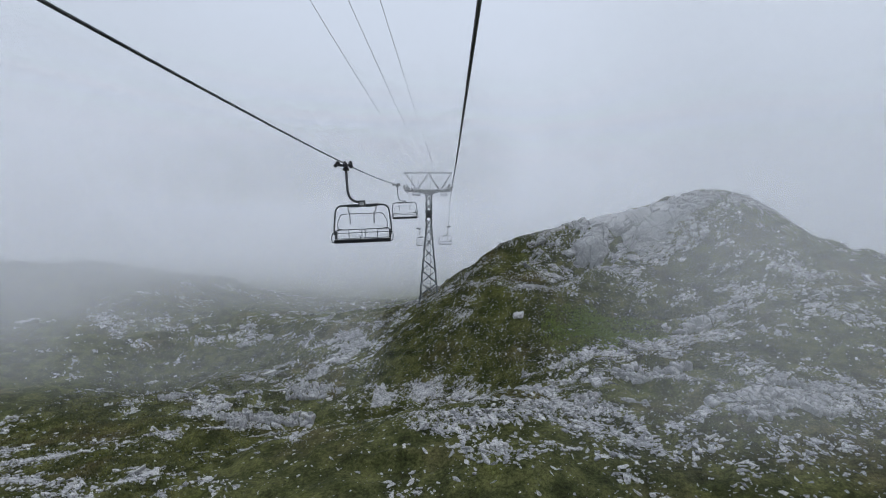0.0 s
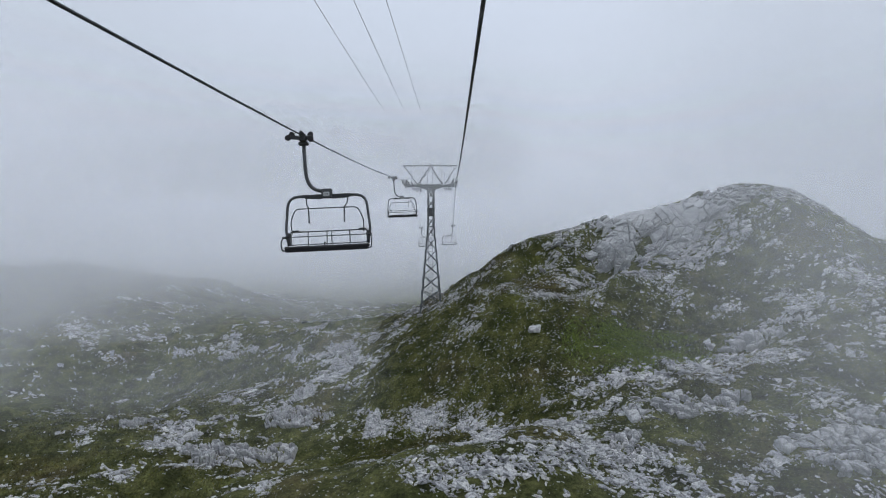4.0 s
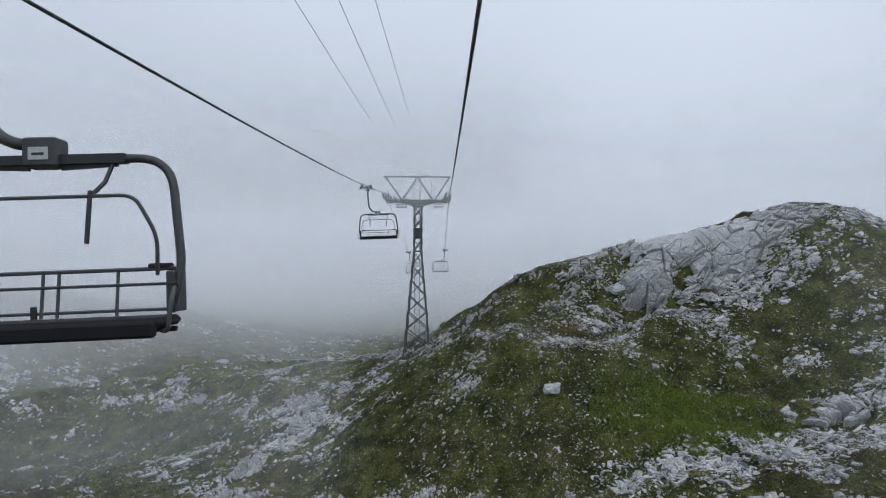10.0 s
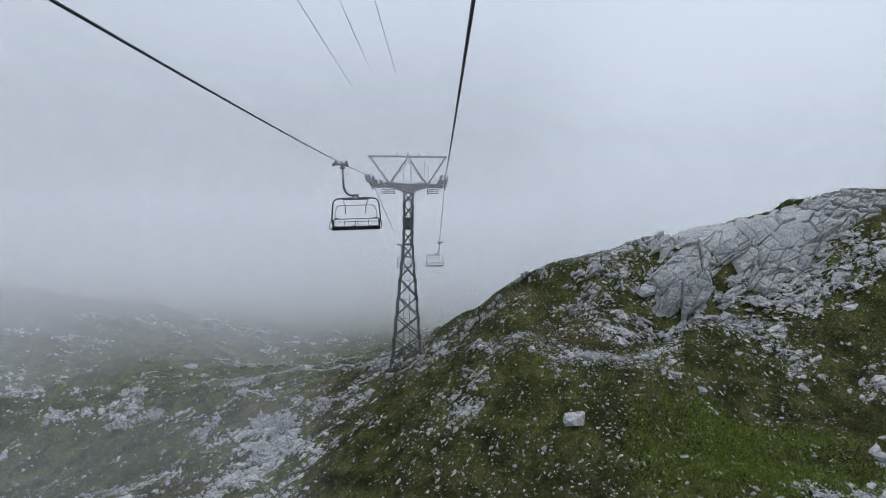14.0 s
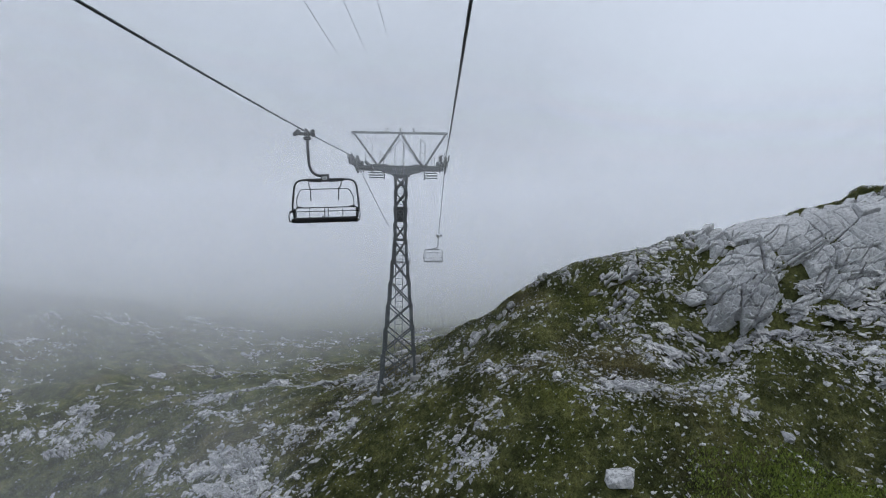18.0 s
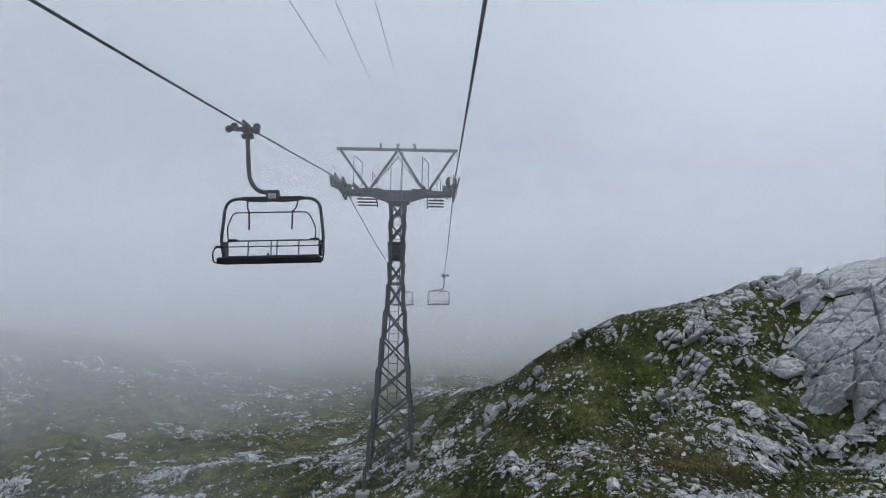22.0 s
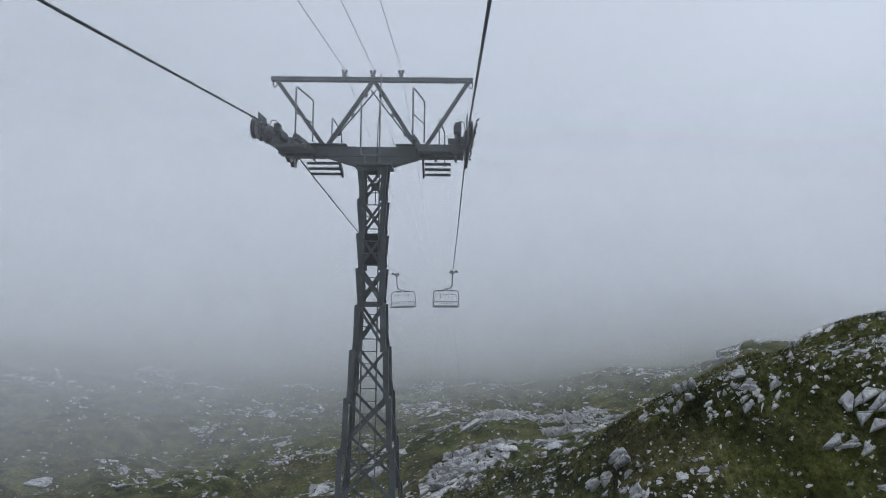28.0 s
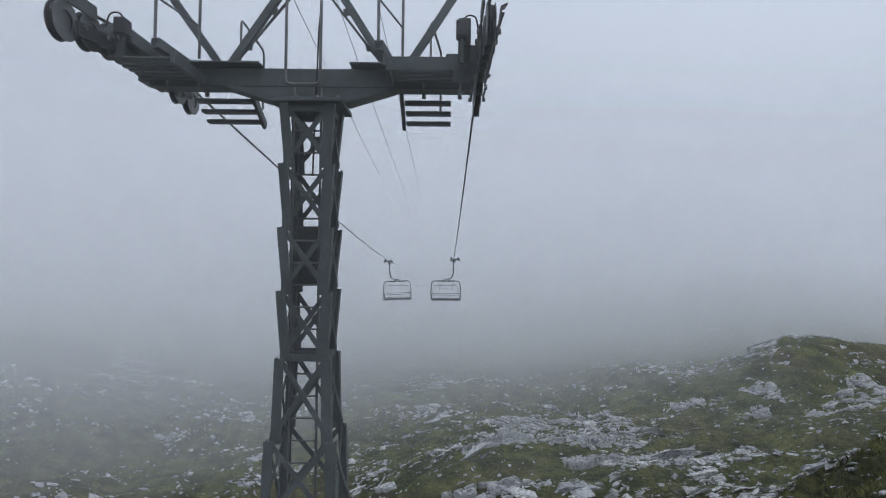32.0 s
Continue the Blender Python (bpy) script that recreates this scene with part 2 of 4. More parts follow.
def tube(bm, pts, r, n=8):
    """A round bar through the points."""
    pts = [Vector(p) for p in pts]
    rings = []
    up = Vector((0.13, 0.31, 0.94))
    for k, p in enumerate(pts):
        d = (pts[min(k + 1, len(pts) - 1)] - pts[max(k - 1, 0)]).normalized()
        s = d.cross(up if abs(d.dot(up)) < 0.95 else Vector((1, 0, 0))).normalized()
        u = s.cross(d)
        if rings and k:
            up = u
        rings.append([bm.verts.new(p + (s * math.cos(a) + u * math.sin(a)) * r) for a in [2 * math.pi * i / n for i in range(n)]])
    for p, q in zip(rings, rings[1:]):
        for i in range(n):
            bm.faces.new((p[i], p[(i + 1) % n], q[(i + 1) % n], q[i]))
    bm.faces.new(rings[0][::-1]), bm.faces.new(rings[-1])
    return bm


def rounded(pts, r, n=5):
    """The points of a bent bar whose corners are rounded by r."""
    pts = [Vector(p) for p in pts]
    out = [pts[0]]
    for a, b, c in zip(pts, pts[1:], pts[2:]):
        u, v = (a - b), (c - b)
        k = min(r, u.length * 0.49, v.length * 0.49)
        p, q = b + u.normalized() * k, b + v.normalized() * k
        out += [p.lerp(b, t).lerp(b.lerp(q, t), t) for t in [i / n for i in range(n + 1)]]
    return out + [pts[-1]]


def disc(bm, c, axis, r, w, n=20, bore=0.0):
    """A wheel-like disc with a rounded rim, or a ring where bore is given."""
    c, ax = Vector(c), Vector(axis).normalized()
    s = ax.cross(Vector((0.2, 0.3, 0.9))).normalized()
    u = ax.cross(s)
    prof = [(bore, -w / 2), (r * 0.93, -w / 2), (r, -w / 4), (r, w / 4), (r * 0.93, w / 2), (bore, w / 2)]
    rings = []
    for rad, off in prof:
        rad = max(rad, 0.004)
        rings.append([bm.verts.new(c + ax * off + (s * math.cos(a) + u * math.sin(a)) * rad) for a in [2 * math.pi * i / n for i in range(n)]])
    pairs = list(zip(rings, rings[1:])) + [(rings[-1], rings[0])]
    for p, q in pairs:
        for i in range(n):
            bm.faces.new((p[i], q[i], q[(i + 1) % n], p[(i + 1) % n]))
    return bm


# ---- the lie of the land ----
RNG = np.random.default_rng(11)
LATTICE = RNG.random((256, 256))


def vnoise(x, y, scale, dx=0.0, dy=0.0):
    """Smooth noise from -1 to 1 with features of that size."""
    x, y = np.asarray(x) / scale + dx, np.asarray(y) / scale + dy
    i, j = np.floor(x).astype(int), np.floor(y).astype(int)
    f, g = x - i, y - j
    f, g = f * f * f * (f * (6 * f - 15) + 10), g * g * g * (g * (6 * g - 15) + 10)
    v = lambda a, b: LATTICE[(i + a) % 256, (j + b) % 256]
    return 2 * ((v(0, 0) * (1 - f) + v(1, 0) * f) * (1 - g) + (v(0, 1) * (1 - f) + v(1, 1) * f) * g) - 1


# knolls on a loose grid: rows of x, columns of y
KNOLL_Y = (34, 43, 51, 57, 63, 70, 78)
KNOLLS = (
    (-28, 13.0, (-1.07, -1.62, -0.20, -3.07, -1.73, 0.17, 0.74)),
    (-10, 9.0, (0.15, -2.32, -0.29, 0.18, 1.83, 1.79, -0.73)),
    (2, 7.5, (2.32, -2.27, 2.15, 1.57, 2.40, 0.32, 2.72)),
    (8, 7.5, (-0.97, 1.42, 3.80, 0.47, 3.07, 1.30, 0.93)),
    (14, 7.5, (1.43, -0.11, 0.24, 3.04, 4.33, 0.41, 1.71)),
    (21, 7.5, (0.46, 1.36, -0.07, 4.45, 3.70, 2.00, 2.14)),
    (29, 7.5, (-0.55, 2.16, 1.95, 5.35, 4.17, 0.91, 1.65)),
    (38, 13.0, (0.09, 2.14, 1.57, 2.49, 2.52, -0.33, 1.94)),
)
RISES = ((-70, 100, 40, 40, 7.53), (-60, 40, 35, 35, -4.46), (60, 70, 30, 30, 8.65), (30, 105, 18, 18, 5.16), (0, 95, 18, 18, 1.32), (-20, 95, 20, 18, -1.86), (0, 0, 30, 22, -8.25), (60, 20, 30, 30, 1.58))
BROW = ((4.5, 61, 0.02), (7, 61.5, 1.32), (9.5, 62, -0.45), (12, 62.5, 0.62), (15, 63, -1.77), (18, 63, -0.44), (22, 63, -1.43), (26, 63.5, 1.04), (5.5, 58, -0.03), (8.5, 58, 0.92), (11.5, 59, -0.02))
# shelves of the crag: columns of x, rows of y
CRAG_X = (7.5, 10.5, 13.5, 16.5, 19.5, 22.5)
CRAG = (
    (52.2, (-0.18, -0.91, 1.38, 0.89, 1.04, -0.81)),
    (54.4, (-0.58, -0.46, -2.46, -1.32, -1.50, -0.92)),
    (56.6, (-0.86, -0.63, -0.06, 1.11, 0.41, 0.25)),
    (58.8, (0.28, -0.20, 0.89, -0.21, -0.36, -0.18)),
)

# the shoulder that runs down from the crest towards the tower: columns of x, rows of y
SHOULDER_X = (3, 5.5, 8, 10.5, 13)
SHOULDER = (
    (55.5, (-0.01, 0.11, -0.07, -0.24, -0.27)),
    (58, (-0.25, 1.16, -0.29, 2.24, 0.24)),
    (60.5, (0.61, 0.01, 0.00, -1.54, -0.25)),
    (63, (0.32, -1.81, 0.19, -0.22, 0.96)),
    (65.5, (-0.17, 0.07, -0.63, -0.53, 0.14)),
)

# far knoll and the saddle beside it
SADDLE_X = (12, 18, 24, 30, 37, 45)
SADDLE = (
    (93, (-0.01, -0.02, -0.07, -0.30, 0.74, 0.08)),
    (100, (-0.74, 0.06, -1.12, 1.58, 0.65, 0.86)),
    (107, (-1.69, 0.76, -1.90, -0.93, -0.95, 2.04)),
)


def smooth_land(x, y):
    z = np.full(np.shape(x), -0.2)
    for kx, sx, hs in KNOLLS:
        for ky, h in zip(KNOLL_Y, hs):
            z = z + h * np.exp(-((x - kx) / sx) ** 2 - ((y - ky) / (6.5 if 45 < ky < 72 else 8.0)) ** 2)
    for kx, ky, sx, sy, h in RISES:
        z = z + h * np.exp(-((x - kx) / sx) ** 2 - ((y - ky) / sy) ** 2)
    for kx, ky, h in BROW:
        z = z + h * np.exp(-((x - kx) / 2.8) ** 2 - ((y - ky) / 2.6) ** 2)
    for ky, hs in CRAG:
        for kx, h in zip(CRAG_X, hs):
            z = z + h * np.exp(-((x - kx) / 2.4) ** 2 - ((y - ky) / 1.9) ** 2)
    for ky, hs in SHOULDER:
        for kx, h in zip(SHOULDER_X, hs):
            z = z + h * np.exp(-((x - kx) / 2.4) ** 2 - ((y - ky) / 2.3) ** 2)
    for ky, hs in SADDLE:
        for kx, h in zip(SADDLE_X, hs):
            z = z + h * np.exp(-((x - kx) / 5.0) ** 2 - ((y - ky) / 5.5) ** 2)
    # the valley falls away beyond the last knolls
    far = np.minimum(6 * np.log1p(np.exp(np.clip((y - 116) / 6, -30, 30))), 170)
    return z - 0.16 * far


def soft_land(x, y):
    wild = np.clip((y - 66) / 8, 0, 1) + np.clip((-9 - x) / 8, 0, 1) * np.clip((y - 44) / 8, 0, 1) * 0.6
    knobs = vnoise(x + 0.3 * y, y, 8.0, 51.0, 17.0) + 0.55 * np.abs(vnoise(x, y * 1.3, 4.2, 22.0, 61.0))
    return smooth_land(x, y) + 0.38 * vnoise(x, y, 7.0) + 0.26 * vnoise(x, y, 3.1, 5.3, 2.1) + 0.8 * np.clip(wild, 0, 1) * knobs


def land(x, y):
    x, y = np.asarray(x, float), np.asarray(y, float)
    z = soft_land(x, y) + 0.15 * vnoise(x, y, 1.4, 9.1, 4.4) + 0.07 * vnoise(x, y, 0.6, 1.7, 8.8)
    # low broken ledges of bedrock
    led = np.clip(vnoise(x + 0.4 * y, y * 1.6, 5.0, 31.2, 7.7) - 0.15, 0, 1)
    z = z + 0.55 * led * np.clip(np.sin((z + 0.6 * vnoise(x, y, 4, 3, 3)) * 5.5) * 1.5, -0.5, 1)
    return z


def axis_steps(lo, hi, step, far, grow):
    mid = list(np.arange(lo, hi + step / 2, step))
    up, dn, s = [hi], [lo], step
    while up[-1] < far:
        s *= grow
        up.append(up[-1] + s)
        dn.append(dn[-1] - s)
    return np.array(dn[:0:-1] + mid + up[1:])


def grid_mesh(name, X, Y, Z, mat):
    ny, nx = X.shape
    k = np.arange(nx * ny).reshape(ny, nx)
    faces = np.stack([k[:-1, :-1], k[:-1, 1:], k[1:, 1:], k[1:, :-1]], -1).reshape(-1, 4)
    me = bpy.data.meshes.new(name)
    me.from_pydata(np.stack([X, Y, Z], -1).reshape(-1, 3).tolist(), [], faces.tolist())
    me.materials.append(mat)
    me.shade_smooth()
    return me


gx, gy = np.meshgrid(axis_steps(-34, 38, 0.33, 2600, 1.13), axis_steps(20, 104, 0.33, 2600, 1.13))
ground = new("ground", grid_mesh("ground", gx, gy, land(gx, gy), M_TURF))
tagged(ground, "rough alpine turf in green and brown over limestone", "ground", kind="structure")


def on_land(x, y):
    return float(land(x, y))


# ---- cloud lying in the valley ----
def fog_bank(cx, cy, turn, reach, spread, rise, thick, foot, label, soft=0.1, hung=None):
    """A sheet of cloud that starts at the ground along a line and leans away from it, to the left (1) or right (-1)."""
    m = len(cx)
    tx, ty = np.gradient(cx), np.gradient(cy)
    ln = np.hypot(tx, ty)
    ox, oy = -turn * ty / ln, turn * tx / ln
    s = np.linspace(0, 1, 26)
    S, U = np.meshgrid(s, np.arange(m), indexing="ij")
    out = reach + S * spread
    X, Y = cx[U] + ox[U] * out, cy[U] + oy[U] * out
    base = np.maximum(smooth_land(cx + ox * reach, cy + oy * reach), -5.0)
    if hung is not None:
        base = 0 * base + hung
    Z = base[U] + foot + rise * S ** 1.6
    me = grid_mesh("fog_bank", X, Y, Z, fog_material("valley_cloud", thick, soft))
    uv = me.uv_layers.new(name="UVMap")
    vi = np.empty(len(me.loops), int)
    me.loops.foreach_get("vertex_index", vi)
    flat = np.stack([(U / (m - 1.0)).ravel(), S.ravel()], -1)[vi]
    uv.data.foreach_set("uv", flat.astype(np.float32).ravel())
    return tagged(new("fog_bank", me), label, "fog", "cloud banks", kind="stuff")


th = np.linspace(math.pi * 1.06, math.pi * 0.10, 90)
bow_x = 45 + 66 * np.sign(np.cos(th)) * np.abs(np.cos(th)) ** (2 / 3)
bow_y = -10 + 108 * np.sign(np.sin(th)) * np.abs(np.sin(th)) ** (2 / 3)
bow_x = bow_x - 34 / (1 + np.exp((bow_y - 48) / 8)) - 17 * np.exp(-((bow_y - 72) / 20) ** 2) / (1 + np.exp((bow_x - 2) / 7))
bow_x[5:-5] = np.convolve(bow_x, np.ones(11) / 11, 'valid')
bow_y[5:-5] = np.convolve(bow_y, np.ones(11) / 11, 'valid')
for reach in (-3, 0, 2, 6, 10, 14, 18, 23, 28, 34, 41, 49, 59, 71, 90, 115):
    fog_bank(bow_x, bow_y, 1, reach, 62 + 2.4 * max(reach, 0), 75 + 2.6 * max(reach, 0), 0.09 if reach < 0 else 0.22, -0.5 + 0.012 * reach, "pale grey cloud lying over the rocky valley")
for reach in (135, 160, 190, 225):
    fog_bank(bow_x, bow_y, 1, reach, 70, 105, 0.24, -0.5, "dense pale cloud closing the valley")
wisp_x = np.linspace(2.2, 60, 60)
for k in range(3):
    fog_bank(wisp_x + 0.6 * k, 16.5 + 1.5 * k + 0.03 * wisp_x, 1, 0, 16, 75, 0.20, 0.0, "thin wisp of cloud drifting past the hill", 0.16, 2.5)


veil_x = np.linspace(-48, 6.0, 50)
fog_bank(veil_x, 55.4 + 0 * veil_x, 1, 0, 4, 70, 0.06, -0.5, "thin veil of cloud in front of the tower", 0.3)
far_x = np.linspace(-18, 16, 40)
for y in (68.0, 74.0, 80.0, 86.0):
    fog_bank(far_x, y + 0 * far_x, 1, 0, 1.5, 22, 0.10, 0.0, "thin cloud across the ropes beyond the tower", 0.3, 7.0)
# rags of cloud that hang above the ropes before the tower
rag_x = np.linspace(-30, 7.0, 40)
for y, over in ((37.5, 12.3), (40.5, 12.55), (43.5, 12.85), (46.5, 13.15), (49.5, 13.5), (52.5, 13.85), (54.5, 14.0)):
    fog_bank(rag_x, y + 0 * rag_x, 1, 0, 1.5, 22, 0.10, 0.0, "rag of thin cloud hanging above the ropes", 0.4, over)

low_x = np.linspace(-42, -1.8, 40)
for y in (45.0, 47.5, 50.0, 52.3, 54.5, 56.5, 58.5):
    fog_bank(low_x - 0.25 * (y - 45), y + 1.5 * np.sin(low_x / 7 + y), 1, 0, 2, 24, 0.05, -0.4, "low ground mist on the valley side", 0.2)


# ---- ropes and wires ----
TX, TY = -1.1, 59.9


def rope_z(y, side=1):
    """Height of the haul ropes: rising to the tower, then hanging away from it."""
    if y > TY:
        s = y - TY
        return 16.33 - 0.1145 * s + 0.000715 * s * s
    d = TY - y
    s = d / 60
    return 16.33 - 0.1203 * d + 0.000769 * d * d + ((0.083 * s - 0.546 * s * s) if side > 0 else (0.475 * s - 0.878 * s * s))


def rope_x(side, y):
    if y > TY:
        return 1.22 if side > 0 else -3.55
    s = (TY - y) / 60
    return (1.22 - 0.724 * s + 0.064 * s * s) if side > 0 else (-3.55 + 0.507 * s)


def wire(name, pts, r, mat, label, category, group):
    bm = tube(bmesh.new(), pts, r, 8)
    return tagged(new(name, mesh_of(name, bm, mat, True)), label, category, group)


ROPE_YS = [-60 + 4 * k for k in range(29)] + [57.8, 58.6, 59.3, 60.0, 60.7, 61.5] + [64 + 4 * k for k in range(36)]
for side in (1, -1):
    wire("haul_rope", [(rope_x(side, y), y, rope_z(y, side)) for y in ROPE_YS], 0.021, M_ROPE,
         "dark twisted steel haul rope of the chairlift", "rope", "haul ropes")
for wx, lift, rise, sag in ((-1.88, 0.0, 0.094, 0.0006), (-1.17, 0.05, 0.082, 0.0004), (-0.46, 0.0, 0.074, 0.0002)):
    pts = []
    for k in range(61):
        y = -60 + 4.3 * k
        s = y - TY
        z = 17.86 + (rise * s + sag * s * s if s < 0 else -0.10 * s + 0.0007 * s * s)
        pts.append((wx + (0.0107 * s if s < 0 else 0.0), y, z + lift))
    near = min(range(61), key=lambda k: abs(pts[k][1] - TY))
    pts[near] = (wx, TY, 17.86 + lift)
    wire("signal_wire", pts, 0.006, M_ROPE, "thin grey overhead signal wire above the lift", "wire", "signal wires")


# ---- lattice tower ----
def half_width(z):
    return 0.280 if z > 12.0 else 0.280 + (12.0 - z) * 0.088


def build_tower():
    tower = empty("lift_tower", (TX, TY, 3.6), "tall grey steel lattice tower carrying the chairlift ropes", "tower")
    inv = Matrix.Translation((-TX, -TY, -3.6))

    def piece(name, bm, mat=M_TOWER, label="", parent=tower, smooth=False):
        bm.transform(inv)
        return part(name, bm, mat, parent, label, smooth)

    def corner(sx, sy, z, extra=0.0):
        w = half_width(z) + extra
        return Vector((TX + sx * w, TY + sy * w, z))

    levels = [15.36, 14.56, 13.72, 12.88, 12.0, 10.95, 9.85, 8.7, 7.5, 6.2, 4.9, 3.5]
    for sx in (-1, 1):
        for sy in (-1, 1):
            foot_z = on_land(TX + sx * 1.05, TY + sy * 1.05)
            leg = piece("leg", along(bmesh.new(), corner(sx, sy, 15.36), corner(sx, sy, 12.0), 0.06, 0.06, (1, 0, 0)))
            for za, zb in zip(levels, levels[1:]):
                zb = max(zb, foot_z - 0.1)
                if zb >= za:
                    break
                # each length of angle iron laps outside the one below it
                bm = bmesh.new()
                a, b = corner(sx, sy, za, 0.080), corner(sx, sy, zb - 0.05, 0.010)
                along(bm, a + Vector((-sx * 0.06, 0, 0)), b + Vector((-sx * 0.06, 0, 0)), 0.12, 0.016, (1, 0, 0))
                along(bm, a + Vector((0, -sy * 0.06, 0)), b + Vector((0, -sy * 0.06, 0)), 0.12, 0.016, (0, 1, 0))
                piece("leg_angle", bm, parent=leg)
            low = along(bmesh.new(), corner(sx, sy, 12.0), corner(sx, sy, foot_z - 0.1), 0.06, 0.06, (1, 0, 0))
            piece("lower_leg", low, parent=leg)
            f = corner(sx, sy, foot_z)
            piece("footing", box(bmesh.new(), (f.x - 0.26, f.y - 0.26, foot_z - 0.5), (f.x + 0.26, f.y + 0.26, foot_z + 0.16), 0.03), M_CONC, "weathered concrete footing")
    for za, zb in zip(levels, levels[1:]):
        for ax in (0, 1):
            for sd in (-1, 1):
                for fl in (-1, 1):
                    if ax == 0:
                        a, b = corner(-fl, sd, za - 0.04), corner(fl, sd, zb + 0.04)
                        off = Vector((0, sd * (0.03 + 0.012 * fl), 0))
                    else:
                        a, b = corner(sd, -fl, za - 0.04), corner(sd, fl, zb + 0.04)
                        off = Vector((sd * (0.03 + 0.012 * fl), 0, 0))
                    piece("brace", along(bmesh.new(), a + off, b + off, 0.012, 0.068, off))
    for z in (12.0, 15.30):
        for sd in (-1, 1):
            piece("tie", along(bmesh.new(), corner(-1, sd, z), corner(1, sd, z), 0.05, 0.09, (0, 1, 0)))
            piece("tie", along(bmesh.new(), corner(sd, -1, z), corner(sd, 1, z), 0.05, 0.09, (1, 0, 0)))
    # ladder inside the mast
    ladder = piece("ladder", tube(tube(bmesh.new(), [(TX - 0.21, TY - 0.2, 4.2), (TX - 0.21, TY - 0.2, 15.6)], 0.02, 6),
                                  [(TX + 0.16, TY - 0.2, 4.2), (TX + 0.16, TY - 0.2, 15.6)], 0.02, 6), M_GALV, "narrow steel ladder with round rungs")
    for k in range(38):
        z = 4.4 + k * 0.295
        piece("rung", tube(bmesh.new(), [(TX - 0.21, TY - 0.2, z), (TX + 0.16, TY - 0.2, z)], 0.013, 6), M_GALV, parent=ladder)
    piece("equipment_box", box(bmesh.new(), (TX - 0.2, TY - 0.02, 12.95), (TX + 0.24, TY + 0.24, 13.75), 0.02), M_DARK, "dark metal box inside the mast")
    piece("gusset_plate", box(bmesh.new(), (TX - 0.10, TY + 0.30, 14.85), (TX + 0.10, TY + 0.315, 15.05), 0.004))
    # head plate, haunch and cross beam
    piece("head_plate", box(bmesh.new(), (TX - 0.47, TY - 0.42, 15.36), (TX + 0.47, TY + 0.42, 15.42), 0.01))
    for k in range(4):
        piece("bolt", disc(bmesh.new(), (TX - 0.40 + 0.267 * k, TY - 0.36, 15.43), (0, 0, 1), 0.028, 0.05, 6), M_GALV)
    bm = bmesh.new()
    prof = [(-0.5, 15.42), (0.5, 15.42), (1.15, 15.62), (-1.15, 15.62)]
    vs = [[bm.verts.new((TX + x, TY + d, z)) for x, z in prof] for d in (-0.16, 0.16)]
    bm.faces.new(vs[0]), bm.faces.new(vs[1][::-1])
    for k in range(4):
        bm.faces.new((vs[0][k], vs[1][k], vs[1][(k + 1) % 4], vs[0][(k + 1) % 4]))
    piece("haunch", bm)
    beam = piece("cross_beam", box(bmesh.new(), (-3.30, TY - 0.15, 15.62), (1.08, TY + 0.15, 15.88), 0.015), label="heavy welded steel cross beam")
    for x0, x1 in ((-2.9, -1.75), (-0.55, 0.3)):
        piece("deck_plate", box(bmesh.new(), (x0, TY - 0.34, 15.885), (x1, TY - 0.02, 15.91), 0.004), parent=beam)
    for x in (-3.05, -2.62, 0.42, 0.92):
        band = piece("beam_clamp", box(bmesh.new(), (x - 0.016, TY - 0.165, 15.60), (x + 0.016, TY + 0.165, 15.895), 0.008), M_GALV, "round steel clamp about the beam")
        for d in (-0.13, 0.13):
            piece("nut", disc(bmesh.new(), (x, TY + d, 15.585), (0, 0, 1), 0.032, 0.05, 6), M_GALV, parent=band)
    # lifting frame above
    frame_top = piece("top_rail", box(bmesh.new(), (-3.71, TY - 0.06, 17.54), (1.33, TY + 0.06, 17.66), 0.012))
    for xa, xb in ((-3.56, -2.37), (-1.17, -2.27), (-1.12, -0.07), (1.22, 0.18)):
        piece("frame_strut", along(bmesh.new(), (xa, TY, 17.56), (xb, TY, 15.93), 0.08, 0.10, (0, 1, 0)))
        if abs(xa) < 1.2:
            k = 0.10 if xb < xa else -0.10
            bm = along(bmesh.new(), (xa + k, TY, 17.35), (xb + k * 1.1, TY, 16.02), 0.03, 0.03, (0, 1, 0))
            piece("strut_flange", bm)
            for q in (0.2, 0.5, 0.8):
                x, z = xa + (xb - xa) * q, 17.56 - 1.63 * q
                piece("spacer", along(bmesh.new(), (x, TY, z - 0.02), (x + k, TY, z - 0.04), 0.03, 0.10, (0, 1, 0)))
    for x in (-3.62, 1.28):
        pts = [(x - 0.045, TY, 17.54), (x - 0.05, TY, 17.44), (x, TY, 17.38), (x + 0.05, TY, 17.44), (x + 0.045, TY, 17.54)]
        piece("lifting_eye", tube(bmesh.new(), rounded(pts, 0.05), 0.014, 6), parent=frame_top)
    for x in (-1.88, -1.17, -0.46):
        clamp = piece("wire_clamp", box(bmesh.new(), (x - 0.05, TY - 0.06, 17.66), (x + 0.05, TY + 0.06, 17.78), 0.015), M_GALV, "small wire clamp")
        for k in (-0.045, 0.045):
            piece("insulator", disc(bmesh.new(), (x + k, TY, 17.81), (0, 0, 1), 0.035, 0.07, 10), M_GALV, parent=clamp)
    hook = piece("chain_hook", tube(bmesh.new(), [(-0.95, TY - 0.1, 17.72), (-0.95, TY - 0.1, 17.3), (-0.98, TY - 0.1, 17.22), (-0.93, TY - 0.1, 17.2)], 0.018, 6), M_GALV)
